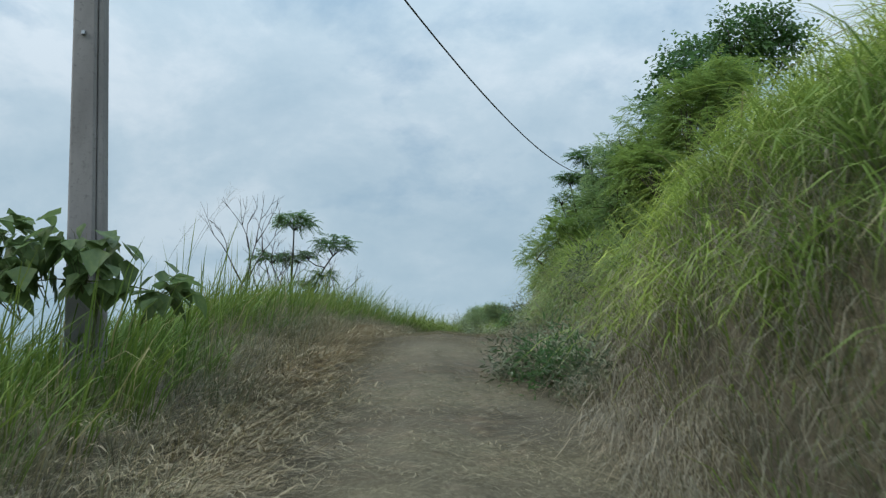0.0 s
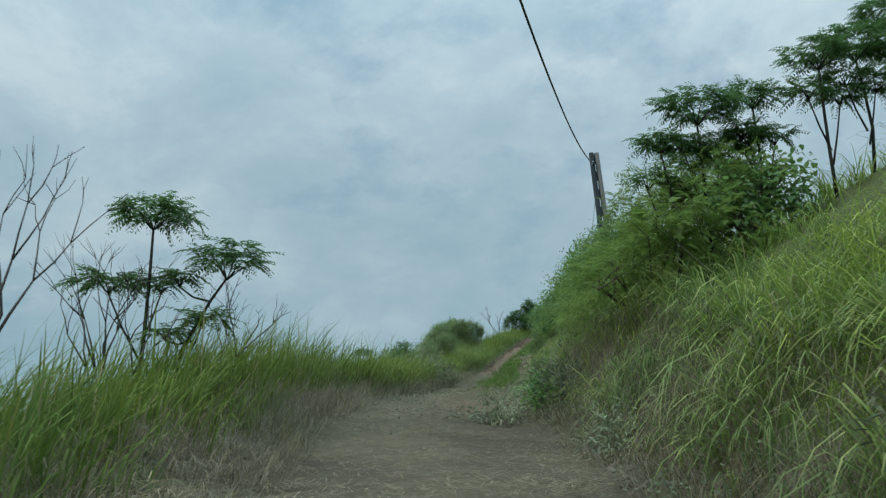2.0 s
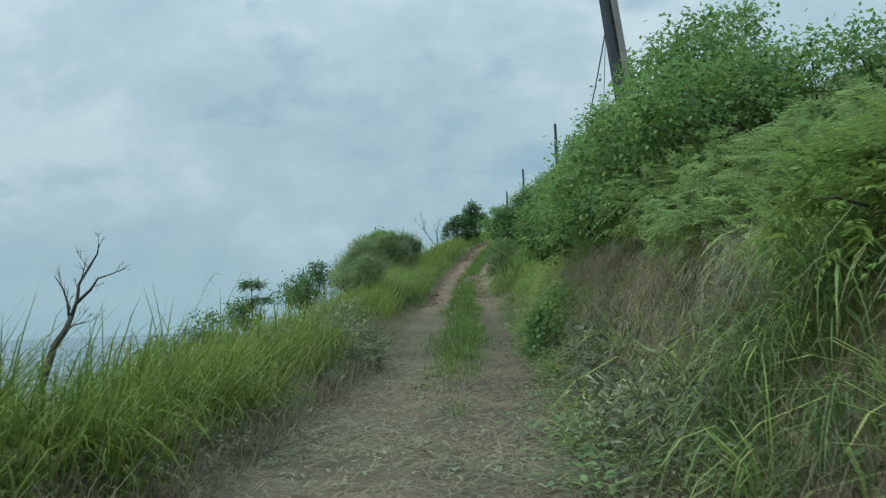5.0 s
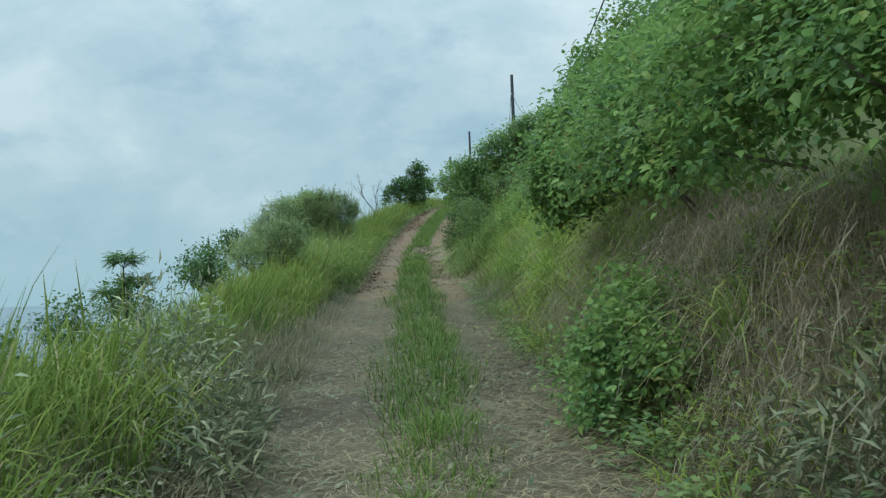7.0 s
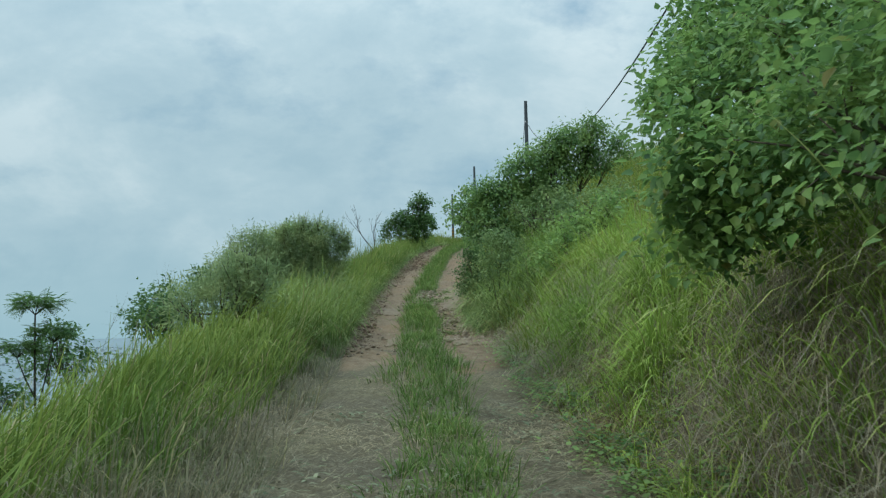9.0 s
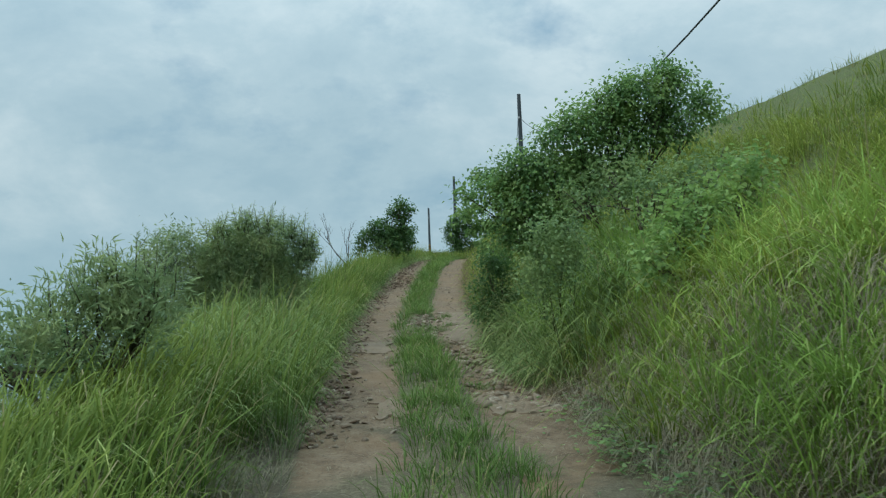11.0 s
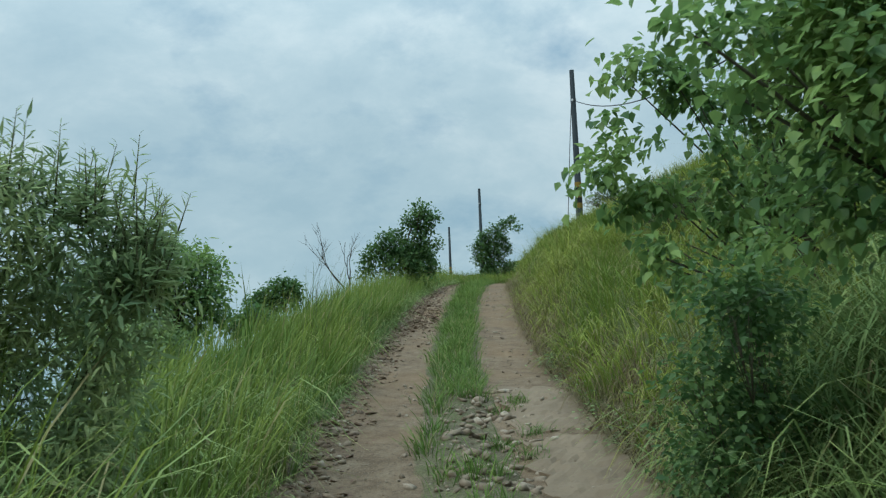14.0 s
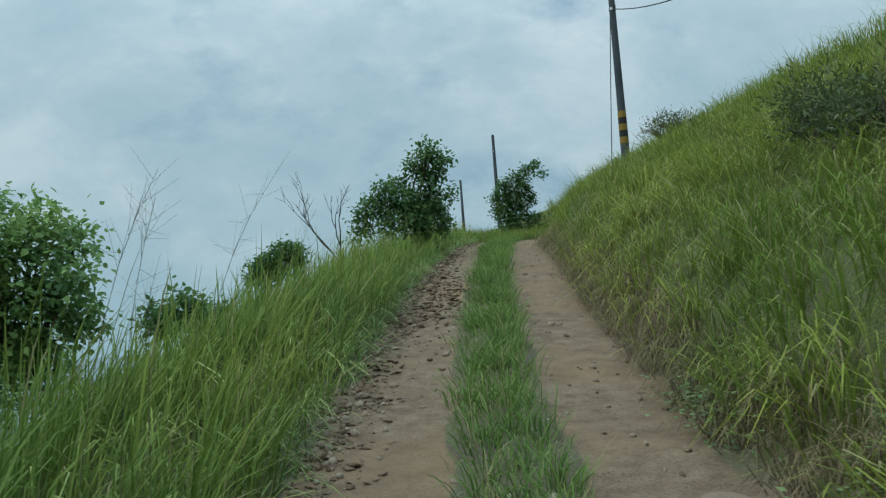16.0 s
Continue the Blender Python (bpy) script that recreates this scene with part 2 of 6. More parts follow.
def ground_mat():
    m = Mat("earth")
    att = m.t.nodes.new("ShaderNodeAttribute")
    att.attribute_name = "cover"
    s = m.node("ShaderNodeSeparateColor", Color=att.outputs["Color"])
    fine, mid, big = m.noise(38.0, 8.0, 0.7), m.noise(5.0, 6.0, 0.6), m.noise(0.7, 4.0, 0.5)
    fibre = m.noise(14.0, 5.0, 0.7, dist=2.5)
    dirt = m.ramp(mid, [(0.3, (0.109, 0.073, 0.045)), (0.5, (0.174, 0.122, 0.077)), (0.72, (0.235, 0.174, 0.117))])
    dirt = m.mix(m.grey(fine, 0.5, 0.66), dirt, (0.087, 0.064, 0.044))
    grit = m.noise(95.0, 3.0, 0.6)
    dirt = m.mix(m.grey(grit, 0.6, 0.68), dirt, (0.270, 0.217, 0.157))
    dirt = m.mix(m.math("MULTIPLY", m.grey(big, 0.45, 0.6), 0.55), dirt, (0.204, 0.131, 0.074))
    straw = m.ramp(fibre, [(0.3, (0.057, 0.049, 0.030)), (0.5, (0.129, 0.108, 0.066)), (0.7, (0.213, 0.181, 0.113))])
    straw = m.mix(m.math("MULTIPLY", m.grey(big, 0.4, 0.65), 0.6), straw, (0.074, 0.061, 0.047))
    thatch = m.noise(42.0, 7.0, 0.78, dist=1.6)
    turf = m.ramp(thatch, [(0.36, (0.018, 0.025, 0.009)), (0.5, (0.07, 0.09, 0.025)), (0.66, (0.17, 0.2, 0.06))])
    turf = m.mix(m.math("MULTIPLY", m.grey(mid, 0.45, 0.62), 0.6), turf, m.ramp(thatch, [(0.36, (0.03, 0.026, 0.016)), (0.66, (0.2, 0.175, 0.1))]))
    brk = m.math("MULTIPLY", m.math("SUBTRACT", mid, 0.5), 0.5)
    fs = m.grey(m.math("ADD", s.outputs[1], brk), 0.35, 0.6)
    fd = m.grey(m.math("ADD", s.outputs[0], brk), 0.35, 0.6)
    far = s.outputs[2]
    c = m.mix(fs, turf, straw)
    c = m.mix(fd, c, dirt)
    # distant ground: a blue-grey haze mixed straight into the base colour
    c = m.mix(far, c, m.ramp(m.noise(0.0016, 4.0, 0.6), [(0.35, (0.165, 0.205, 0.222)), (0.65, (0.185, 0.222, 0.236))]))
    h = m.math("ADD", m.math("MULTIPLY", fine, 0.5), m.math("ADD", mid, fibre))
    return m.done(c, 0.95, m.bump(h, 0.7, 0.03), spec=0.15)


M["ground"] = ground_mat()

# ---- the lie of the land ----
CX = ((-400, 0.0), (-20, 0.1), (0, -0.1), (9, -0.2), (12, -0.15), (20, -0.05), (24, 0.3), (28, 1.0), (33.4, 2.1), (40, 3.15), (46.7, 4.22), (50, 4.79), (53, 5.27),
      (56.5, 5.97), (60, 6.76), (63, 7.48), (67, 8.53), (73.3, 10.3), (77, 11.3), (84, 13.7), (95, 16.0), (110, 17.5), (136, 20.0), (400, 45.0))
RZ = ((-400, -40.0), (-30, -3.9), (-10, -1.6), (0, 0.0), (2.4, 0.43), (4.6, 0.86), (6.7, 1.29), (8.8, 1.71), (10.7, 2.07), (12.7, 2.36), (15, 2.55), (18.5, 2.83), (22.1, 3.1),
      (24.8, 3.27), (28, 3.38), (30.5, 3.49), (33, 3.68), (37, 3.9), (40, 4.06), (42.2, 4.23), (45.2, 4.53), (48, 4.85), (50.7, 5.16), (53.8, 5.47), (57, 5.88), (60, 6.25),
      (65, 7.05), (69.6, 7.8), (73.5, 8.25), (78.3, 8.85), (84, 9.5), (95, 10.6), (110, 11.8), (136, 13.2), (170, 13.6), (260, 5.0), (700, -45.0))


def table(rows, y):
    a = np.array(rows)
    return np.interp(y, a[:, 0], a[:, 1])


def wave(x, y, k):
    """A smooth, repeatable unevenness, about -1 to 1."""
    return (np.sin(x * 1.3 * k + 1.7 * np.sin(y * 0.9 * k)) + np.sin(y * 1.7 * k + 2.1 * np.sin(x * 0.7 * k + 1.0)) + np.sin((x + y) * 2.3 * k + 0.5)) / 3


def step(a, b, v):
    s = np.clip((v - a) / (b - a), 0, 1)
    return s * s * (3 - 2 * s)


PLAIN = -48.0


def height(y, u):
    """The ground over the road's line: y along it, u metres to its right."""
    y, u = np.asarray(y, float), np.asarray(u, float)
    z = table(RZ, y)
    # wheel tracks and the strip between them
    inside = 1 - step(1.3, 1.7, np.abs(u))
    z = z + inside * (0.05 * np.exp(-(u / 0.28) ** 2) - 0.03) + 0.02 * wave(u * 2.2, y * 1.4, 1.6) * step(0.2, 1.2, np.abs(u))
    # clods, worn hollows and washed-out stone on the bare track
    z = z + (1 - step(1.2, 1.9, np.abs(u))) * (0.011 * wave(u * 3.1 + 2, y * 2.3, 2.1) + 0.006 * wave(u * 5 + 1, y * 4.7, 2.9))
    washed = np.exp(-((u - 0.75) / 0.45) ** 2) * step(47, 48.5, y) * (1 - step(52.6, 53.2, y)) + np.exp(-((u - 0.3) / 0.35) ** 2) * step(53.5, 54.2, y) * (1 - step(56.5, 57.5, y))
    z = z + washed * (-0.06 + 0.035 * wave(u * 4 + 3, y * 3.7, 2.3))
    # right bank: a steep foot, then the hillside
    foot = table(((0, 1.4), (16, 1.5), (24, 1.55), (28, 1.6), (34, 1.4), (43, 1.45), (47, 1.4), (54, 1.3), (100, 1.3)), y)
    rise = table(((-20, 1.3), (2, 1.7), (4.5, 2.0), (6.5, 1.95), (8.5, 1.4), (10.5, 0.95), (14, 1.0), (17, 1.3), (20, 1.35), (26, 1.3), (43, 1.35), (48, 0.95), (60, 1.0), (70, 1.35), (84, 1.45), (100, 0.7)), y)
    wide = table(((0, 1.0), (24, 0.95), (30, 1.0), (36, 1.15), (43, 1.15), (48, 1.2), (60, 1.3), (100, 1.4)), y)
    slope = table(((-20, 0.7), (4, 0.78), (8, 0.76), (11, 0.68), (14, 0.7), (20, 0.66), (26, 0.45), (43, 0.44), (50, 0.5), (70, 0.5), (85, 0.46), (110, 0.3), (160, 0.15)), y)
    run = table(((0, 14.0), (20, 16.0), (30, 30.0), (48, 75.0), (110, 75.0)), y)
    over = np.maximum(u - foot - wide, 0)
    right = rise * step(0, 1, (u - foot) / wide) + slope * run * (1 - np.exp(-over / run))
    right = right - 1.1 * np.maximum(over - 55, 0) * step(55, 120, over)
    # left verge, then the fall of the slope to the plain
    bank = table(((-20, 0.25), (4, 0.28), (8, 0.2), (13, 0.22), (18, 0.3), (26, 0.2), (40, 0.1), (100, 0.05)), y)
    edge = table(((-20, 2.7), (10, 2.6), (16, 2.7), (22, 2.8), (30, 2.6), (44, 2.5), (52, 2.4), (57, 2.05), (66, 2.0), (80, 2.3), (110, 3.0)), y)
    out = np.maximum(-u - edge, 0)
    left = bank * step(1.3, 2.3, -u) - 0.52 * np.maximum(out - 0.5, 0) - 0.26 * np.minimum(out, 0.5) ** 2
    z = z + np.where(u > 0, right, left)
    z = z + step(1.6, 4.0, np.abs(u)) * (0.09 * wave(u, y, 0.9) + 0.22 * step(5, 14, np.abs(u)) * wave(u, y, 0.21))
    low = PLAIN + 0.6 * wave(u, y, 0.004)
    k = 3.0
    return np.maximum(z, low) + k * np.log1p(np.exp(-np.abs(z - low) / k))


def place(y, u, up=0.0):
    """World points for road coordinates."""
    y, u = np.asarray(y, float), np.asarray(u, float)
    return np.stack([table(CX, y) + u, y, height(y, u) + up], -1)


def ground_at(x, y):
    return float(height(y, x - float(table(CX, y))))


# ---- mesh helpers ----


def raw_mesh(name, verts, sizes, loops, uv=None, smooth=False):
    me = bpy.data.meshes.new(name)
    verts, sizes, loops = np.asarray(verts, np.float32), np.asarray(sizes, np.int32), np.asarray(loops, np.int32)
    me.vertices.add(len(verts))
    me.vertices.foreach_set("co", verts.ravel())
    me.loops.add(len(loops))
    me.loops.foreach_set("vertex_index", loops)
    me.polygons.add(len(sizes))
    starts = np.concatenate([[0], np.cumsum(sizes)[:-1]]).astype(np.int32)
    me.polygons.foreach_set("loop_start", starts)
    if smooth:
        me.polygons.foreach_set("use_smooth", np.ones(len(sizes), bool))
    if uv is not None:
        lay = me.uv_layers.new(name="UVMap")
        lay.data.foreach_set("uv", np.asarray(uv, np.float32)[loops].ravel())
    me.update(calc_edges=True)
    return me


def thing(name, base, label, category, group="", kind=""):
    e = new(name)
    e.location = base
    return tagged(e, label, category, group, kind)


def part(name, me, material, parent, label=""):
    ob = new(name, me)
    if not me.materials:
        me.materials.append(material)
    ob.parent = parent
    return tagged(ob, label)


def bm_mesh(name, bm, smooth=False):
    me = bpy.data.meshes.new(name)
    bm.to_mesh(me)
    bm.free()
    if smooth:
        me.polygons.foreach_set("use_smooth", np.ones(len(me.polygons), bool))
    return me


def repeat(shape, faces, at, frames, size):
    """Many copies of a small shape in one mesh: shape K x 3, at N x 3, frames N x 3 x 3 (rows are the axes), size N x 3."""
    shape = np.asarray(shape, float)
    n, k = len(at), len(shape)
    v = np.einsum("nkj,nji->nki", shape[None] * size[:, None], frames) + at[:, None]
    one = np.concatenate([np.array(f) for f in faces])
    loops = (one[None] + (np.arange(n) * k)[:, None]).ravel()
    sizes = np.tile([len(f) for f in faces], n)
    return v.reshape(-1, 3), sizes, loops


def axes_from(ahead, normal):
    """Frames whose y runs ahead and whose z is near the normal."""
    y = ahead / np.linalg.norm(ahead, axis=1, keepdims=True)
    x = np.cross(y, normal)
    x /= np.linalg.norm(x, axis=1, keepdims=True) + 1e-9
    return np.stack([x, y, np.cross(x, y)], 1)


def tubes(paths, sides=6):
    """Tapered tubes in one mesh. paths: lists of (point, radius)."""
    V, F = [], []
    for path in paths:
        pts = [Vector(p) for p, _ in path]
        first = len(V)
        for i, (p, r) in enumerate(path):
            d = (pts[min(i + 1, len(pts) - 1)] - pts[max(i - 1, 0)]).normalized()
            a = d.cross(Vector((0.31, 0.95, 0.1))).normalized()
            b = d.cross(a)
            for s in range(sides):
                w = 2 * math.pi * s / sides
                V.append(tuple(pts[i] + r * (math.cos(w) * a + math.sin(w) * b)))
        for i in range(len(path) - 1):
            for s in range(sides):
                a, b = first + i * sides + s, first + i * sides + (s + 1) % sides
                F.append((a, b, b + sides, a + sides))
        F.append(tuple(range(first + sides - 1, first - 1, -1)))
        F.append(tuple(first + (len(path) - 1) * sides + s for s in range(sides)))
    return V, F


def tube_mesh(name, paths, sides=6):
    V, F = tubes(paths, sides)
    me = bpy.data.meshes.new(name)
    me.from_pydata(V, [], F)
    me.polygons.foreach_set("use_smooth", np.ones(len(me.polygons), bool))
    return me


# ---- ground ----


def make_ground():
    ys = np.concatenate([-np.geomspace(4800, 24, 16), np.arange(-20, -2, 1.0), np.arange(-2, 70, 0.2), np.arange(70, 92, 0.38), np.arange(92, 140, 1.0), np.geomspace(140, 4800, 18)])
    us = np.concatenate([-np.geomspace(4800, 13, 26), -np.arange(12, 3, -0.5), np.arange(-3, -1.9, 0.2), np.arange(-1.8, 1.81, 0.08), np.arange(2.0, 3.01, 0.2), np.arange(3.25, 8, 0.3), np.geomspace(8.3, 120, 30), np.geomspace(150, 4800, 12)])
    Y, U = np.meshgrid(ys, us, indexing="ij")
    P = place(Y, U)
    ny, nu = Y.shape
    i = np.arange((ny - 1) * nu).reshape(ny - 1, nu)[:, :-1].ravel()
    loops = np.stack([i, i + 1, i + nu + 1, i + nu], 1).ravel()
    me = raw_mesh("ground", P.reshape(-1, 3), np.full(len(i), 4), loops, smooth=True)
    a = np.abs(U)
    rough = 0.12 * wave(U * 2, Y * 1.5, 1.1)
    rut = step(0.3, 0.42, a + rough * 0.5) * (1 - step(1.15, 1.35, a + rough))
    bare = rut * step(43, 47.5, Y + 12 * rough) * (1 - step(81, 85, Y))
    patch = (1 - step(0.7, 1.15, np.abs(U - 0.1) + 1.5 * rough)) * 0.36 * step(2, 6, Y) * (1 - step(24, 30, Y))
    bare = np.maximum(bare, patch)
    mud = np.exp(-((U - 0.4) / 0.8) ** 2 - ((Y - 23.5) / 3.0) ** 2) + np.exp(-((a - 0.8) / 0.3) ** 2 - ((Y - 40) / 4) ** 2) * 0.5
    bare = np.maximum(bare, 0.62 * mud)
    straw = (1 - step(1.7, 2.3, a + 2 * rough)) * (1 - step(46, 49, Y)) + 0.9 * np.exp(-((U - 2.5) / 0.7) ** 2) * step(25, 28, Y) * (1 - step(44, 48, Y))
    straw = np.maximum(straw, 0.8 * (1 - step(1.3, 1.9, a)) * step(46, 49, Y) * (1 - step(80, 90, Y)) * 0.7)
    # mask of the painted haze, rising from 150 to 900 m out
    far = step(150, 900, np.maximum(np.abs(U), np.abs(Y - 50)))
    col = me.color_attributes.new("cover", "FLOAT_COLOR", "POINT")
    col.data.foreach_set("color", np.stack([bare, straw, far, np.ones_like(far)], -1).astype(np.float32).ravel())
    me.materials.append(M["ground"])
    return tagged(new("ground", me), "hillside with a straw-strewn dirt track running up it", "ground", kind="structure")


make_ground()

# ---- grass ----
R = np.random.default_rng(7)


def blades(name, root, tall, turn, bend, droop, width, material, label, category="grass", roll=None, lift=1.0, cuts=(0.0, 0.42, 0.76, 1.0)):
    """One sheet of single blades: each a tapering strip that leans and arches over."""
    n, k = len(root), len(cuts) - 1
    cut = np.array(cuts)
    s = cut[None, :, None]
    wide = (np.minimum(1, 0.8 + cut[:k]) * (1 - 0.45 * cut[:k] ** 2))[None, :, None]
    h, b, d = tall[:, None, None], bend[:, None, None], droop[:, None, None]
    ahead = np.stack([np.cos(turn), np.sin(turn), 0 * turn], -1)[:, None]
    spine = root[:, None] + ahead * h * b * s ** 1.6 + np.array([0, 0, lift]) * h * (s * np.sqrt(np.maximum(1 - 0.35 * b * b, 0.1)) - d * s ** 3)
    side = turn + np.pi / 2 + (R.normal(0, 0.6, n) if roll is None else roll)
    across = np.stack([np.cos(side), np.sin(side), 0 * side], -1)[:, None] * (width[:, None, None] * wide / 2)
    m = 2 * k + 1
    V = np.empty((n, m, 3))
    V[:, 0:2 * k:2] = spine[:, :k] - across
    V[:, 1:2 * k:2] = spine[:, :k] + across
    V[:, 2 * k] = spine[:, k]
    one = np.array([v for i in range(k - 1) for v in (2 * i, 2 * i + 1, 2 * i + 3, 2 * i + 2)] + [2 * k - 2, 2 * k - 1, 2 * k])
    loops = (one[None] + m * np.arange(n)[:, None]).ravel()
    uv = np.empty((n, m, 2))
    uv[:, :, 0] = R.random(n)[:, None]
    uv[:, :, 1] = np.append(np.repeat(cut[:k], 2), 1.0)
    me = raw_mesh(name, V.reshape(-1, 3), np.tile([4] * (k - 1) + [3], n), loops, uv.reshape(-1, 2), smooth=True)
    me.materials.append(material)
    return tagged(new(name, me), label, category, kind="stuff")


FINE = (0.0, 0.34, 0.62, 0.84, 1.0)
COARSE = (0.0, 0.55, 1.0)


def tufted(y0, y1, u0, u1, tufts, per, spread, keep=None):
    """Roots of tufts over a stretch of the road's sides."""
    y, u = R.uniform(y0, y1, tufts), R.uniform(u0, u1, tufts)
    if keep is not None:
        ok = keep(y, u)
        y, u = y[ok], u[ok]
    n = len(y) * per
    out = R.uniform(0, 2 * np.pi, n)
    far = np.abs(R.normal(0, spread, n))
    yy, uu = np.repeat(y, per) + np.sin(out) * far, np.repeat(u, per) + np.cos(out) * far
    ok = (np.abs(uu) > 1.2) | (np.abs(u).repeat(per) < 1.2)
    return yy[ok], uu[ok], out[ok], np.repeat(R.uniform(0.6, 1.3, len(y)), per)[ok]


def grow(name, y, u, out, lush, tall, bend, droop, width, material, label, tilt=0.0, wind=None, loose=0.5, cuts=(0.0, 0.42, 0.76, 1.0)):
    """tilt: how far blades turn towards the road. wind: the way they lean; loose: how far each tuft fountains out instead."""
    n = len(y)
    root = place(y, u, -0.03)
    face = np.where(u > 0, np.pi, 0.0)
    turn = out + tilt * np.sin(face - out) + R.normal(0, 0.4, n)
    if wind is not None:
        lean = wind + R.normal(0, 0.5, n) + 0.6 * wave(root[:, 0], y, 0.5)
        turn = np.arctan2((1 - loose) * np.sin(lean) + loose * np.sin(out), (1 - loose) * np.cos(lean) + loose * np.cos(out)) + R.normal(0, 0.3, n)
    h = tall * lush * R.uniform(0.55, 1.15, n)
    return blades(name, root, h, turn, np.clip(R.normal(bend, 0.17, n), 0.05, 0.95), np.clip(R.normal(droop, 0.17, n), 0, 1.2), R.uniform(0.6, 1.3, n) * width, material, label, cuts=cuts)


# the left side's tall grass, thicker along the road
LT = ((-5, 0.7), (6.5, 0.76), (8.5, 0.68), (13, 0.66), (16.5, 0.85), (22, 1.0), (28, 0.98), (34, 0.8), (40, 0.8), (48, 0.9), (60, 0.85), (80, 0.75))
y, u, o, l = tufted(-2, 48, -4.6, -1.75, 2350, 15, 0.12, lambda y, u: R.random(len(y)) < np.where((u > -2.2) & ((y < 27) | (y > 34)), 0.5, 1.0))
grow("tall_grass", y, u, o, l, table(LT, y) * 1.15, 0.4, 0.42, 0.0115, M["grass_tall"], "tall lush green grass along the track's edge", wind=0.5, loose=0.42)
for y0, y1, tufts, cuts in ((46, 66, 920, (0.0, 0.42, 0.76, 1.0)), (66, 92, 950, COARSE)):
    y, u, o, l = tufted(y0, y1, -4.6, -1.3, tufts, 19, 0.11, lambda y, u: R.random(len(y)) < np.where((y > 70) | (u < -4), 0.65, 1.0))
    grow("tall_grass", y, u, o, l, table(LT, y) * 1.15, 0.38, 0.4, 0.011, M["grass_tall"], "tall lush green grass above the falling slope", wind=0.6, loose=0.4, cuts=cuts)
y, u, o, l = tufted(-5, 130, -30, -4.4, 1400, 8, 0.25)
grow("tall_grass", y, u, o, l, 0.85 + 0 * y, 0.3, 0.15, 0.022, M["grass_tall"], "rough green grass down the slope", cuts=COARSE)
# stiff upright blades that stand over the rest
y, u, o, l = tufted(3, 40, -3.6, -1.9, 150, 5, 0.05)
grow("tall_grass", y, u, o, l, 1.05 + 0 * y, 0.2, 0.12, 0.013, M["grass_tall"], "stiff single grass blades standing over the verge", wind=0.4)
y, u, o, l = tufted(52, 66, -3.8, -1.9, 90, 5, 0.05)
grow("tall_grass", y, u, o, l, 1.15 + 0 * y, 0.2, 0.12, 0.013, M["grass_tall"], "stiff single grass blades standing over the slope", wind=0.4)
# dry, grey stems at the foot of the left grass
y, u, o, l = tufted(0, 47, -2.3, -1.25, 1150, 16, 0.12, lambda y, u: R.random(len(y)) < np.where(y < 40, 1.0, 0.6))
grow("dry_grass", y, u, o, l, 0.45 + 0.1 * step(22, 28, y), 0.62, 0.4, 0.0085, M["grass_dry"], "dry bleached grass stems at the verge", 0.6, cuts=COARSE)
y, u, o, l = tufted(1, 46, -1.95, -1.2, 520, 13, 0.14)
grow("dry_grass", y, u, o, l, 0.34 + 0 * y, 0.85, 0.55, 0.007, M["grass_dead"], "bleached stems fallen over the verge", 0.4, cuts=COARSE)
# green runners and pale blades along the left edge of the upper track
y, u, o, l = tufted(46, 84, -1.75, -1.2, 420, 13, 0.1)
grow("arching_grass", y, u, o, l, 0.5 + 0 * y, 0.6, 0.75, 0.011, M["grass_soft"], "soft green blades drooping over the track's edge", 0.8, cuts=FINE)
y, u, o, l = tufted(44, 70, -2.6, -1.35, 46, 14, 0.06)
grow("arching_grass", y, u, o, l, 0.8 + 0 * y, 0.62, 0.7, 0.013, M["grass_pale"], "pale long blades arching out of the green grass", 0.6, cuts=FINE)

# right bank, first stretch: long arching grass
def open_bank(y, u):
    """Few grass tufts where shrubs crowd the bank."""
    return ~((y > 16.3) & (y < 23.5) & (u > 1.95)) | (R.random(len(y)) < 0.25)


y, u, o, l = tufted(-2, 26.5, 2.15, 8.5, 1350, 24, 0.11, open_bank)
grow("tall_grass", y, u, o, l, 0.76 + 0.12 * np.sin(y), 0.55, 0.5, 0.0125, M["grass_bank"], "long arching yellow-green grass on the bank", wind=3.1, loose=0.55)
y, u, o, l = tufted(0, 27, 1.4, 2.5, 620, 16, 0.14)
grow("dry_grass", y, u, o, l, 0.55 + 0 * y, 0.6, 0.85, 0.007, M["grass_dry"], "dry grass hanging over the bank's foot", 0.8, cuts=COARSE)
y, u, o, l = tufted(9, 26, 1.75, 3.6, 330, 22, 0.1, open_bank)
grow("tall_grass", y, u, o, l, 0.8 + 0 * y, 0.5, 0.85, 0.010, M["grass_soft"], "long green blades hanging down the bank", wind=3.3, cuts=FINE)
y, u, o, l = tufted(2.2, 10, 1.75, 3.6, 190, 26, 0.08)
grow("arching_grass", y, u, o, l, 0.85 + 0 * y, 0.55, 0.75, 0.013, M["grass_bank"], "long green blades arching over the bank's foot", wind=3.2, loose=0.6, cuts=FINE)
y, u, o, l = tufted(2, 10, 1.3, 2.1, 290, 14, 0.12)
grow("dry_grass", y, u, o, l, 0.7 + 0 * y, 0.55, 0.9, 0.007, M["grass_dead"], "dead stems hanging down the steep bank's foot", wind=3.3, loose=0.6)
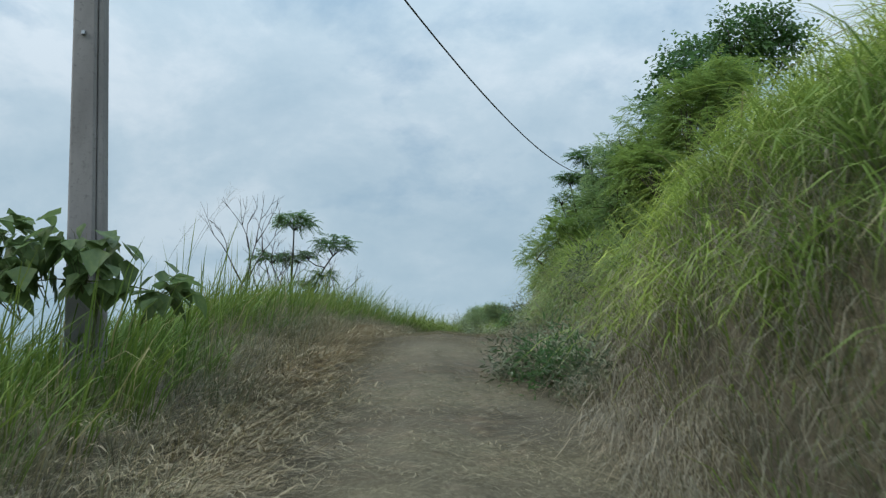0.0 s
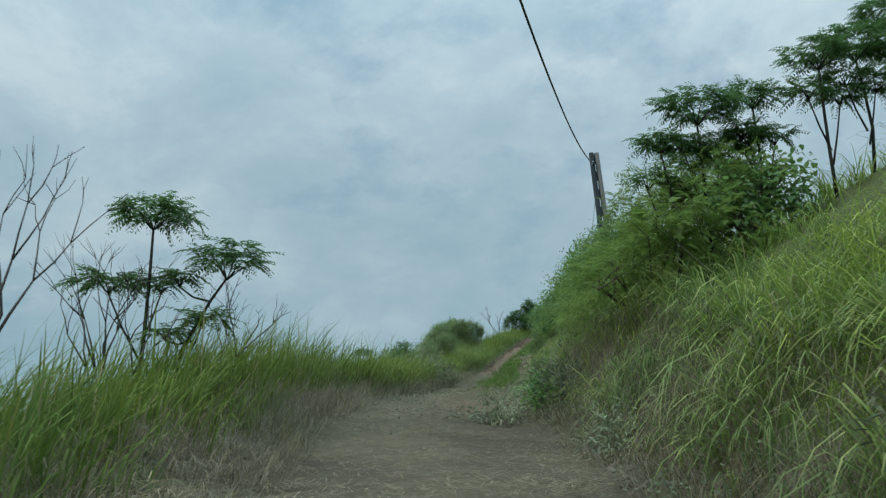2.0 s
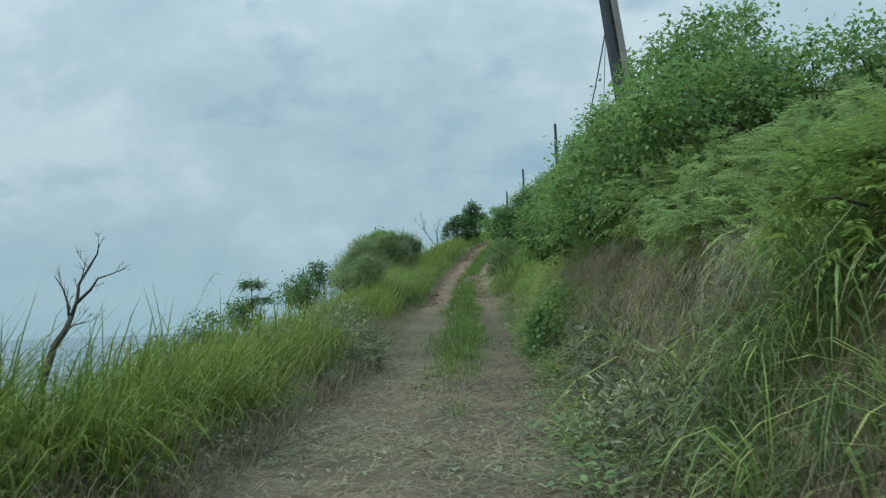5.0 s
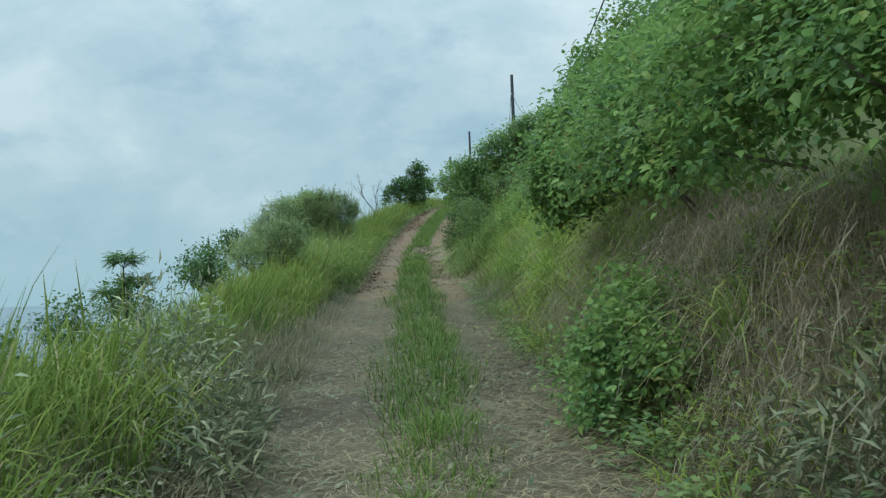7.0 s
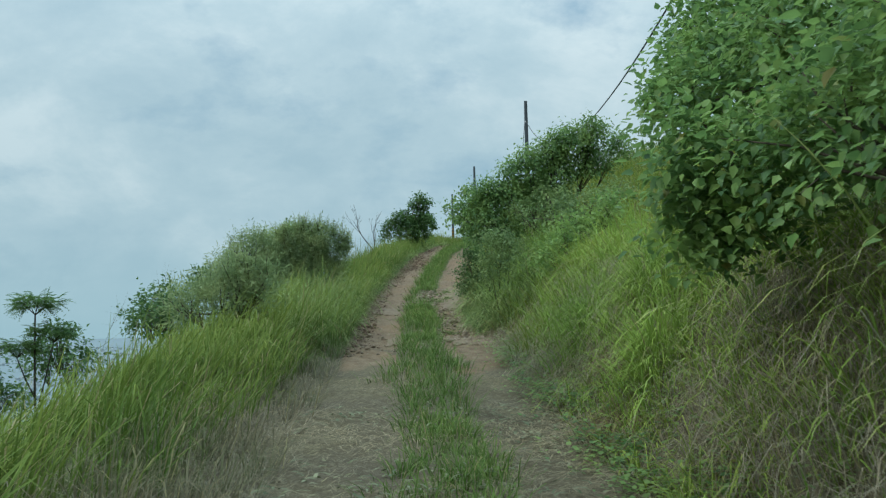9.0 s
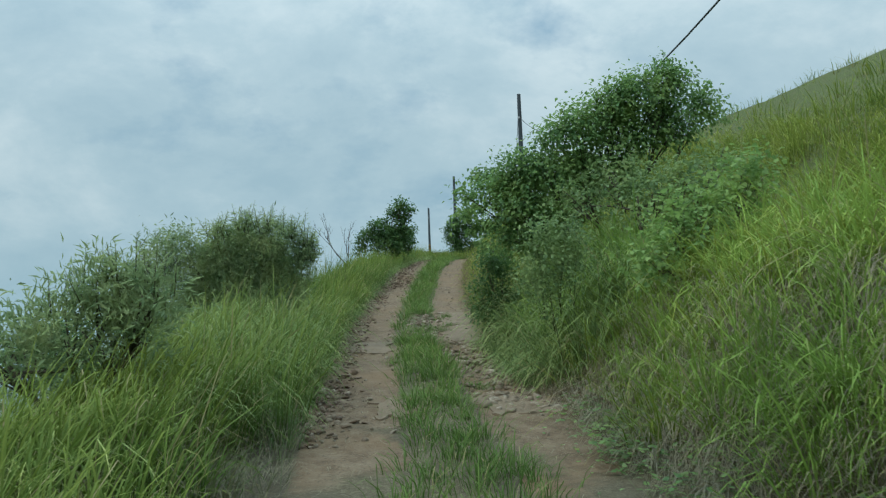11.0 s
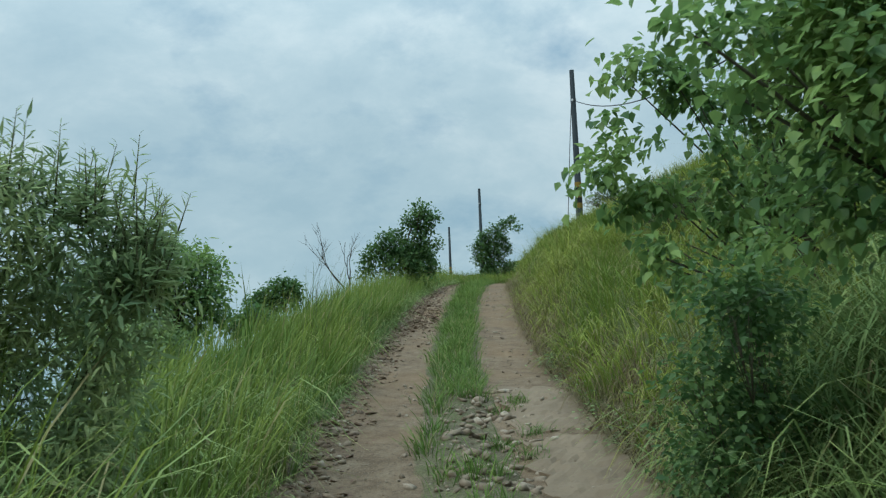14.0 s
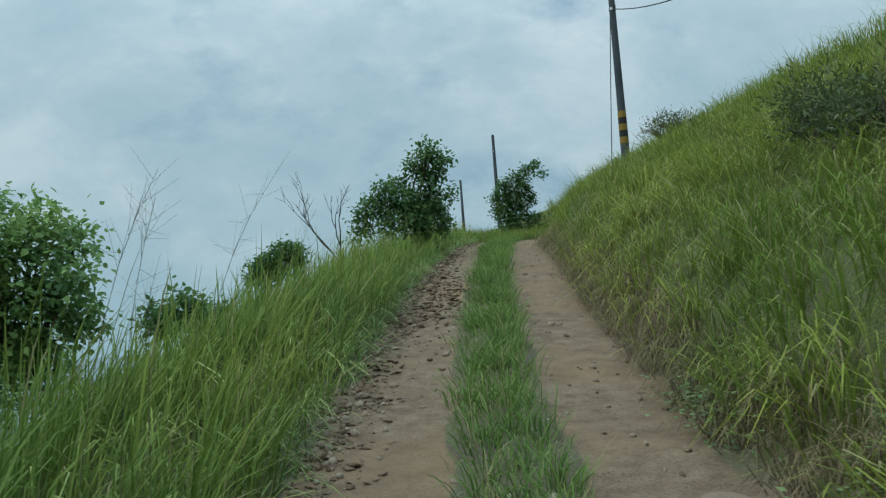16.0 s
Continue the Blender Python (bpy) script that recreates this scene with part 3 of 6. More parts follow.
# short mixed turf under the long bank grass
y, u, o, l = tufted(-1, 26.5, 1.6, 4.2, 760, 14, 0.15)
grow("short_grass", y, u, o, l, 0.38 + 0 * y, 0.55, 0.45, 0.010, M["grass_bank"], "short mixed grass matting the bank", wind=3.3, loose=0.7, cuts=COARSE)
y, u, o, l = tufted(-1, 26.5, 1.3, 2.6, 650, 14, 0.15)
grow("dry_grass", y, u, o, l, 0.36 + 0 * y, 0.6, 0.55, 0.008, M["grass_dry"], "dry grass matting the bank's foot", wind=3.3, loose=0.7, cuts=COARSE)
y, u, o, l = tufted(2, 27, 1.25, 2.1, 360, 12, 0.15)
grow("dry_grass", y, u, o, l, 0.4 + 0 * y, 0.85, 0.6, 0.0065, M["grass_dead"], "bleached straw slumped down the bank's foot", 0.7, cuts=COARSE)
# cut bank: dead stems hanging over dark earth, with green weeds between
y, u, o, l = tufted(26, 38, 1.75, 3.1, 380, 15, 0.2)
grow("dry_grass", y, u, o, l, 0.75 + 0 * y, 0.5, 0.95, 0.0068, M["grass_dead"], "dead brown stems hanging down the cut bank", wind=3.14, loose=0.6)
y, u, o, l = tufted(26, 43, 1.35, 2.9, 620, 14, 0.18)
grow("dry_grass", y, u, o, l, 0.42 + 0 * y, 0.75, 0.8, 0.0065, M["grass_dry"], "tangled dry grass over the cut bank", 0.3, cuts=COARSE)
y, u, o, l = tufted(26, 43, 1.3, 3.4, 640, 15, 0.13)
grow("tall_grass", y, u, o, l, 0.42 + 0.12 * step(34, 39, y), 0.6, 0.55, 0.0095, M["grass_bank"], "green grass sprouting through the dry bank", wind=3.2, loose=0.75)
y, u, o, l = tufted(36, 46.5, 1.75, 3.4, 210, 24, 0.08)
grow("arching_grass", y, u, o, l, 0.82 + 0 * y, 0.5, 0.62, 0.0115, M["grass_lime"], "fountains of bright lime grass on the bank", wind=3.1, loose=0.7, cuts=FINE)
for yy, uu in ((40.4, 1.95), (43.2, 1.95), (41.8, 2.3)):
    n = 900
    o, far = R.uniform(0, 2 * np.pi, n), np.abs(R.normal(0, 0.24, n))
    grow("arching_grass", yy + np.sin(o) * far * 1.3, uu + np.cos(o) * far, o, R.uniform(0.6, 1.2, n), np.full(n, 0.88), 0.5, 0.55, 0.0105, M["grass_lime"], "rounded mound of feathery lime-green grass", wind=3.1, loose=0.8, cuts=FINE)
    o, far = R.uniform(0, 2 * np.pi, 420), np.abs(R.normal(0, 0.25, 420))
    grow("dry_grass", yy - 0.25 + np.sin(o) * far * 1.4, uu - 0.4 + np.cos(o) * far * 0.5, o, R.uniform(0.6, 1.2, 420), np.full(420, 0.5), 0.6, 0.95, 0.008, M["grass_brown"], "brown dead grass below the lime mound", wind=3.1, loose=0.5, cuts=FINE)
y, u, o, l = tufted(33.5, 39, 1.65, 2.6, 210, 13, 0.16)
grow("dry_grass", y, u, o, l, 0.95 + 0 * y, 0.7, 0.65, 0.006, M["grass_dead"], "tangle of bare dead stems on the bank", loose=0.9, wind=3.1)
y, u, o, l = tufted(42, 48, 2.5, 5.0, 520, 20, 0.13)
grow("tall_grass", y, u, o, l, 0.68 + 0 * y, 0.52, 0.55, 0.0095, M["grass_hill"], "yellow-green grass clumps on the bank", wind=3.1, loose=0.6)
y, u, o, l = tufted(43.2, 48.2, 1.65, 3.2, 120, 24, 0.09)
grow("arching_grass", y, u, o, l, 0.85 + 0 * y, 0.42, 0.42, 0.012, M["grass_lime"], "broad bright grass blades rising from the bank", wind=2.9, loose=0.65, cuts=FINE)
y, u, o, l = tufted(48.3, 50.4, 1.5, 2.7, 110, 24, 0.09)
grow("arching_grass", y, u, o, l, 1.15 + 0 * y, 0.4, 0.45, 0.0125, M["grass_lime"], "tall bright grass standing before the trees", wind=2.9, loose=0.55, cuts=FINE)
y, u, o, l = tufted(41.5, 47.5, 1.3, 2.7, 760, 15, 0.13)
grow("dry_grass", y, u, o, l, 0.55 + 0 * y, 0.6, 0.9, 0.007, M["grass_dead"], "dead brown grass drooping from the bank", wind=3.1, loose=0.55)
y, u, o, l = tufted(30, 50, 1.15, 1.9, 420, 13, 0.12)
grow("dry_grass", y, u, o, l, 0.3 + 0 * y, 0.75, 0.5, 0.008, M["grass_dry"], "trampled mixed grass along the verge", 0.5, cuts=COARSE)
y, u, o, l = tufted(46.5, 84, 1.2, 1.65, 620, 16, 0.1)
grow("dry_grass", y, u, o, l, 0.4 + 0 * y, 0.7, 0.75, 0.0085, M["grass_brown"], "brown grass skirt overhanging the track", 0.7, cuts=COARSE)
# big arching tufts that hang out over the verge
y, u, o, l = tufted(3.4, 27, 1.75, 2.9, 46, 30, 0.07, open_bank)
grow("arching_grass", y, u, o, l, 0.9 + 0 * y, 0.7, 0.62, 0.014, M["grass_pale"], "pale long blades arching out over the verge", 0.9, cuts=FINE)
y, u, o, l = tufted(29, 52, 1.9, 3.2, 26, 26, 0.07)
grow("arching_grass", y, u, o, l, 0.85 + 0 * y, 0.7, 0.6, 0.013, M["grass_pale"], "pale long blades arching from the dry bank", 0.9, cuts=FINE)
y, u, o, l = tufted(47.6, 53.4, 1.25, 3.4, 300, 18, 0.1)
grow("arching_grass", y, u, o, l, 0.95 + 0 * y, 0.55, 0.75, 0.0125, M["grass_soft"], "tall green blades arching below the spreading tree", wind=3.4, cuts=FINE)
y, u, o, l = tufted(47.6, 53.2, 1.25, 2.6, 190, 26, 0.09)
grow("arching_grass", y, u, o, l, 1.2 + 0 * y, 0.5, 0.62, 0.0125, M["grass_soft"], "rank green grass arching beside the dark tree", wind=3.3, loose=0.6, cuts=FINE)
y, u, o, l = tufted(48, 52.5, 1.0, 1.45, 90, 18, 0.09)
grow("arching_grass", y, u, o, l, 0.6 + 0 * y, 0.6, 0.8, 0.010, M["grass_soft"], "soft green blades drooping onto the track", wind=3.2, cuts=FINE)
y, u, o, l = tufted(45.5, 56, -4.6, -1.5, 330, 18, 0.1)
grow("arching_grass", y, u, o, l, 1.0 + 0 * y, 0.55, 0.72, 0.0135, M["grass_soft"], "long soft blades arching before the willow bush", wind=0.3, loose=0.4, cuts=FINE)
y, u, o, l = tufted(49, 52.2, -3.6, -1.65, 120, 26, 0.09)
grow("arching_grass", y, u, o, l, 1.15 + 0 * y, 0.5, 0.62, 0.0155, M["grass_soft"], "broad rank blades arching below the willow bush", wind=0.2, loose=0.75, cuts=FINE)
y, u, o, l = tufted(42.5, 48, -3.4, -1.6, 130, 24, 0.08)
grow("arching_grass", y, u, o, l, 0.92 + 0 * y, 0.42, 0.5, 0.0125, M["grass_tall"], "broad green blades arching from big tufts", wind=0.5, loose=0.45, cuts=FINE)
y, u, o, l = tufted(26, 34.5, -2.7, -1.6, 170, 22, 0.09)
grow("arching_grass", y, u, o, l, 0.9 + 0 * y, 0.5, 0.6, 0.0125, M["grass_tall"], "long green blades arching over grey weeds", wind=0.5, loose=0.7, cuts=FINE)
# hillside after the bushes
for y0, y1, tufts, cuts in ((44, 66, 1560, (0.0, 0.42, 0.76, 1.0)), (66, 92, 1700, COARSE)):
    y, u, o, l = tufted(y0, y1, 1.4, 9, tufts, 18, 0.14, lambda y, u: R.random(len(y)) < np.where((y > 51.6) & (y < 53.2) & (u < 3), 0.45, np.where(u < 4, 1.0, 0.75)) * np.where(y > 70, 0.7, 1.0))
    grow("hill_grass", y, u, o, l, 0.84 + 0 * y, 0.5, 0.5, 0.012, M["grass_hill"], "dense yellow-green grass on the hillside", wind=3.1, loose=0.55, cuts=cuts)
y, u, o, l = tufted(53, 72, 1.5, 5, 260, 20, 0.09)
grow("arching_grass", y, u, o, l, 0.86 + 0 * y, 0.55, 0.72, 0.0105, M["grass_tips"], "pale straw-tipped grass nodding over the hillside", wind=3.2, loose=0.6, cuts=FINE)
# drooping brown skirt of the hillside grass
y, u, o, l = tufted(47, 84, 1.3, 1.8, 520, 18, 0.11)
grow("dry_grass", y, u, o, l, 0.62 + 0 * y, 0.5, 0.95, 0.009, M["grass_brown"], "brown drooping grass at the hillside's foot", wind=3.2, loose=0.5)
y, u, o, l = tufted(8, 120, 8, 48, 1500, 10, 0.3)
grow("hill_grass", y, u, o, l, 0.8 + 0 * y, 0.45, 0.3, 0.026, M["grass_hill"], "windblown grass over the hill's crest", wind=3.0, loose=0.6, cuts=COARSE)
# strip between the wheel tracks
y, u, o, l = tufted(27.5, 83, -0.33, 0.3, 1450, 18, 0.09, lambda y, u: (R.random(len(y)) < step(28, 35.5, y)) & ((np.sin(y * 0.9) + np.sin(y * 2.3 + 1) > -1.7) | (y > 57) | ((y > 33) & (y < 46))) & ~((y > 54.2) & (y < 57.0) & (u > -0.2)))
u = u * (0.75 + 0.6 * np.abs(wave(y, y * 0.37, 0.55))) * (1.3 - 0.3 * step(44, 50, y))
grow("strip_grass", y, u, o, l, (0.2 + 0.15 * step(31, 36, y) - 0.05 * step(46, 49, y) + 0.08 * step(56, 59, y)) * (0.75 + 0.4 * np.abs(wave(y * 1.9, u, 0.8))), 0.55, 0.38, 0.008, M["grass_mid"], "short green grass between the wheel tracks")
for yy, uu in ((54.7, 0.5), (55.1, 0.3), (55.5, 0.62), (56.6, 0.42), (57.0, 0.6), (50.4, -0.42), (48.6, 0.5)):
    y, u = R.normal(yy, 0.07, 90), R.normal(uu, 0.07, 90)
    grow("grass_tuft", y, u, R.uniform(0, 6.28, 90), R.uniform(0.6, 1.2, 90), np.full(90, 0.2), 0.6, 0.4, 0.007, M["grass_mid"], "small green grass tuft among broken stones")
y, u, o, l = tufted(82.5, 96, -1.5, 1.5, 600, 14, 0.12)
grow("strip_grass", y, u, o, l, 0.5 + 0 * y, 0.4, 0.3, 0.012, M["grass_tall"], "green grass closing over the track's top")

# pale straw swept to the verge
n = 9000
y, u = R.uniform(2.5, 14, n), R.normal(-1.25, 0.3, n)
root = place(y, u, R.uniform(0.01, 0.14, n))
blades("straw", root, R.uniform(0.2, 0.55, n), R.normal(0.3, 0.9, n), np.full(n, 0.97), R.uniform(0.5, 0.85, n), R.uniform(0.004, 0.009, n), M["straw_gold"], "pale cut straw swept to the verge", "straw", roll=R.normal(0, 0.2, n), lift=0.3)

# mown straw lying on the track, raked into loose rows
n = 78000
y = R.uniform(1, 48.5, n)
u = np.clip(R.normal(0, 1.15, n), -2.4, 2.6)
ok = R.random(n) < np.clip(0.3 + np.abs(np.abs(u) - 0.1) * 0.45 + 0.45 * wave(u, y, 1.2) + 0.3 * wave(u * 0.6, y * 3, 1.4), 0.08, 1) * np.where(y > 44, 0.35, 1)
y, u = y[ok], u[ok]
n = len(y)
root = place(y, u, R.uniform(0.004, 0.045, n))
blades("straw", root, R.uniform(0.08, 0.34, n), R.normal(0.15, 0.9, n) + np.pi * R.integers(0, 2, n), np.full(n, 0.97), R.uniform(0.6, 1.1, n), R.uniform(0.0028, 0.0068, n), M["straw"], "mown straw lying flat over the track", "straw", roll=R.normal(0, 0.25, n), lift=0.22, cuts=(0.0, 0.55, 1.0))

# a thicker mat of straw below the bushes
n = 17000
y, u = R.uniform(26, 42, n), np.clip(R.normal(0.25, 1.0, n), -1.8, 2.0)
ok = R.random(n) < np.clip(0.55 + 0.7 * wave(u, y * 1.3, 0.9), 0.08, 1) * (1 - 0.7 * np.exp(-(u / 0.3) ** 2) * step(32, 35, y))
y, u = y[ok], u[ok]
n = len(y)
blades("straw", place(y, u, R.uniform(0.006, 0.06, n)), R.uniform(0.12, 0.42, n), R.uniform(0, 2 * np.pi, n), np.full(n, 0.97), R.uniform(0.6, 1.1, n), R.uniform(0.003, 0.0075, n), M["straw"], "thick straw mat trodden into the track", "straw", roll=R.normal(0, 0.25, n), lift=0.22, cuts=COARSE)

# leaves cut from the bank and strewn over the track
n = 7500
y, u = R.uniform(20, 42, n), R.uniform(-1.3, 2.1, n)
ok = R.random(n) < np.clip(0.55 + 0.8 * wave(u, y, 0.8), 0.03, 1)
y, u = y[ok], u[ok]
n = len(y)
blades("cut_leaves", place(y, u, R.uniform(0.01, 0.09, n)), R.uniform(0.06, 0.15, n), R.uniform(0, 2 * np.pi, n), np.full(n, 0.97), R.uniform(0.5, 0.9, n), R.uniform(0.014, 0.035, n), M["wilted"], "wilting cut leaves strewn over the track", "leaves", lift=0.35)


def weeds(y0, y1, u0, u1, patches, per, size, tall, material, label):
    """Low broad-leaved weeds creeping over the ground in patches."""
    py, pu, pr = R.uniform(y0, y1, patches), R.uniform(u0, u1, patches), R.uniform(0.08, 0.3, patches)
    n = patches * per
    y, u = np.repeat(py, per) + R.normal(0, 1, n) * np.repeat(pr, per), np.repeat(pu, per) + R.normal(0, 0.7, n) * np.repeat(pr, per)
    ln = size * R.uniform(0.5, 1.2, n)
    blades("low_weeds", place(y, u, R.uniform(0.0, tall, n)), ln, R.uniform(0, 2 * np.pi, n), np.full(n, 0.95), R.uniform(0.1, 0.7, n), ln * 0.55, material, label, "weeds", lift=0.4, roll=R.normal(0, 0.15, n), cuts=COARSE)


weeds(24, 36, 1.1, 2.4, 120, 50, 0.075, 0.28, M["soft"], "low broad-leaved weeds on the bank's foot")
weeds(33, 47, 1.05, 2.1, 150, 50, 0.07, 0.2, M["broad"], "low green weeds creeping over the verge")
weeds(26, 35.5, -1.9, -1.25, 60, 50, 0.052, 0.24, M["wilted"], "grey wilting weeds along the verge")
weeds(14, 27, 1.15, 1.9, 60, 50, 0.05, 0.22, M["wilted"], "wilting weeds at the bank's foot")
weeds(44, 60, 1.15, 1.7, 60, 45, 0.06, 0.2, M["soft"], "low weeds under the overhanging grass")

# dry leaf litter and bark bits along the left wheel track
n = 4200
y = R.uniform(47, 84, n)
u = np.clip(R.normal(-1.08, 0.16, n), -1.5, -0.4)
ok = R.random(n) < 0.25 + 0.75 * step(-0.2, 0.5, wave(u, y, 0.7))
y, u = y[ok], u[ok]
n = len(y)
blades("leaf_litter", place(y, u, R.uniform(0.005, 0.03, n)), R.uniform(0.04, 0.12, n), R.uniform(0, 2 * np.pi, n), np.full(n, 0.97), R.uniform(0.3, 0.9, n), R.uniform(0.012, 0.038, n), M["litter"], "dry brown leaf litter along the wheel track", "leaves", lift=0.3)

# ---- leaves and shrubs ----
BROAD = ([(0, 0, 0), (-0.44, 0.3, 0.07), (-0.25, 0.7, 0.04), (0, 1.06, -0.14), (0.25, 0.7, 0.04), (0.44, 0.3, 0.07)], [(0, 3, 2, 1), (0, 5, 4, 3)])
NARROW = ([(0, 0, 0), (-0.5, 0.4, 0.04), (0, 1, -0.12), (0.5, 0.4, 0.04)], [(0, 3, 2, 1)])


def leaf_sheet(name, shape, at, ahead, normal, size, material):
    v, sizes, loops = repeat(shape[0], shape[1], at, axes_from(ahead, normal), size)
    me = raw_mesh(name, v, sizes, loops, smooth=True)
    me.materials.append(material)
    return me


def unit(n):
    v = R.normal(size=(n, 3))
    return v / np.linalg.norm(v, axis=1, keepdims=True)


def crown_points(lobes, n, shell=0.55):
    """Twig ends over a set of lobes (centre, radii), more of them outside and on top, none buried in a neighbour."""
    c, r = np.array([a for a, _ in lobes], float), np.array([b for _, b in lobes], float)
    pick = R.choice(len(lobes), n, p=(r.prod(1) ** (2 / 3)) / (r.prod(1) ** (2 / 3)).sum())
    d = unit(n)
    d[:, 2] = np.where(d[:, 2] < -0.55, -d[:, 2], d[:, 2])
    far = shell + (1.0 - shell) * R.random(n) ** 0.6 + np.clip(R.normal(0, 0.06, n), -0.1, 0.09)
    knobs = unit(len(lobes) * 9).reshape(len(lobes), 9, 3)
    near = (knobs[pick] * d[:, None]).sum(2).max(1)
    far = far * (0.78 + 0.36 * step(0.6, 0.97, near))
    # sprigs that stand out of the outline, and hollows between them
    far = far * (1 + 0.13 * np.sin(6.3 * d[:, 0] + pick) * np.sin(5.7 * d[:, 1] + 2 * pick) + 0.07 * np.sin(11 * d[:, 2] + 9 * d[:, 0] + pick))
    far = far + np.where(R.random(n) < 0.1, R.uniform(0.03, 0.15, n), 0)
    return c[pick] + d * r[pick] * far[:, None], d, pick


def limbs(base, lobes, thick, twigs, count):
    """Branch paths from the base into the lobes and on to some twig ends."""
    paths = [None] * len(lobes)
    b = Vector(base)
    done = [(b, thick)]
    for k in sorted(range(len(lobes)), key=lambda i: (Vector(lobes[i][0]) - b).length):
        c, r = Vector(lobes[k][0]), lobes[k][1]
        # fork from whichever limb ends nearest, never from above
        start, w = min(done, key=lambda s: (s[0] - c).length + 1.5 * max(0.0, s[0].z - c.z))
        w = w * (1.0 if start is b else 0.72)
        m1 = start.lerp(c, 0.45) + Vector(R.normal(0, 0.1, 3)) * (c - start).length * 0.6
        paths[k] = [(start, w), (m1, w * 0.8), (c, w * 0.6), (c + Vector((0, 0, r[2] * 0.5)), w * 0.2)]
        done.append((c, w * 0.6))
    for p, k in twigs[:count]:
        c = Vector(lobes[k][0])
        e = Vector(p)
        m = c.lerp(e, 0.5) + Vector(R.normal(0, 0.05, 3))
        paths.append([(c.lerp(Vector(base), 0.3), thick * 0.32), (m, thick * 0.2), (e, thick * 0.06)])
    return paths


def frond_sheet(root, fd, fl, pairs, material):
    """Feathered fronds: each a drooping row of paired narrow leaflets."""
    F = len(root)
    k = np.arange(pairs * 2)
    s = (k // 2 + 1) / pairs
    at = root[:, None] + fd[:, None] * (fl[:, None] * s)[..., None] - np.array([0, 0, 1.0]) * (fl[:, None] * s ** 2 * 0.3)[..., None]
    sd = np.cross(fd, [0, 0, 1.0])
    sd /= np.linalg.norm(sd, axis=1, keepdims=True) + 1e-9
    sign = np.where(k % 2, 1.0, -1.0)
    ahead = sd[:, None] * sign[None, :, None] + fd[:, None] * 0.6 + np.array([0, 0, -0.25])
    ahead = (ahead + R.normal(0, 0.12, ahead.shape)).reshape(-1, 3)
    nrm = np.tile([0, 0, 1.0], (F * pairs * 2, 1)) + R.normal(0, 0.2, (F * pairs * 2, 3))
    ll = (fl[:, None] * 0.42 * (1.1 - 0.6 * s[None])).ravel()
    return leaf_sheet("foliage", NARROW, at.reshape(-1, 3), ahead, nrm, np.stack([ll * 0.3, ll, ll], 1), material)


def layered_tree(name, label, base, crowns, group, material, thick=0.025, long=0.24, dense=300):
    """A slim tree: one bent trunk, flat crowns on bare boughs, fronds spreading outwards. Crowns: (centre, radius, half height)."""
    top = thing(name, base, label, "tree", group)
    b = np.array(base)
    first = np.array(crowns[0][0]) - b
    bend = np.array([R.normal(0, 0.05), R.normal(0, 0.05), 0])
    spine = [Vector((0, 0, -0.15)), Vector(first * 0.35 * np.array([0.6, 0.6, 1]) + bend), Vector(first * 0.7 + bend * 0.5), Vector(first - np.array([0, 0, crowns[0][2] * 0.8]))]
    part("trunk", tube_mesh("trunk", [[(p, thick * (1 - 0.16 * i)) for i, p in enumerate(spine)]], 7), M["bark_dark"], top)
    for k, (c, rad, half) in enumerate(crowns):
        c = np.array(c) - b
        foot = Vector(c - np.array([0, 0, half * 0.9]))
        ribs = []
        if k:
            start = Vector(first * (0.12 + 0.1 * k)) if c[2] < first[2] * 0.8 else spine[2]
            ribs.append([(start, thick * 0.6), (start.lerp(foot, 0.55) + Vector((0, 0, -0.04)), thick * 0.48), (foot, thick * 0.36)])
        w0 = R.uniform(0, 6.28)
        for i in range(9):
            w = w0 + i * 0.7 + R.normal(0, 0.15)
            rho = rad * R.uniform(0.5, 0.8)
            e = Vector(c + np.array([np.cos(w) * rho, np.sin(w) * rho, half * R.uniform(-0.3, 0.6)]))
            ribs.append([(foot, thick * 0.34), (foot.lerp(e, 0.5) + Vector((0, 0, 0.03)), thick * 0.24), (e, thick * 0.1)])
        part("bough", tube_mesh("bough", ribs, 5), M["bark_dark"], top)
        n = int(dense * rad * rad * 2.2) + 14
        rho, w = np.sqrt(R.random(n)) * 0.78, R.uniform(0, 2 * np.pi, n)
        clump = 1 + 0.18 * np.sin(3 * w + w0) + 0.1 * np.sin(7 * w)
        dome = (1 - rho ** 2) * R.uniform(-0.35, 1.0, n)
        root = c + np.stack([np.cos(w) * rho * rad * clump, np.sin(w) * rho * rad * clump, half * dome], 1)
        fd = np.stack([np.cos(w), np.sin(w), R.normal(0.15, 0.3, n)], 1) + R.normal(0, 0.35, (n, 3))
        fd /= np.linalg.norm(fd, axis=1, keepdims=True)
        me = frond_sheet(root, fd, long * R.uniform(0.7, 1.2, n), 7, material)
        part("foliage", me, material, top)["kind"] = "stuff"
    return top


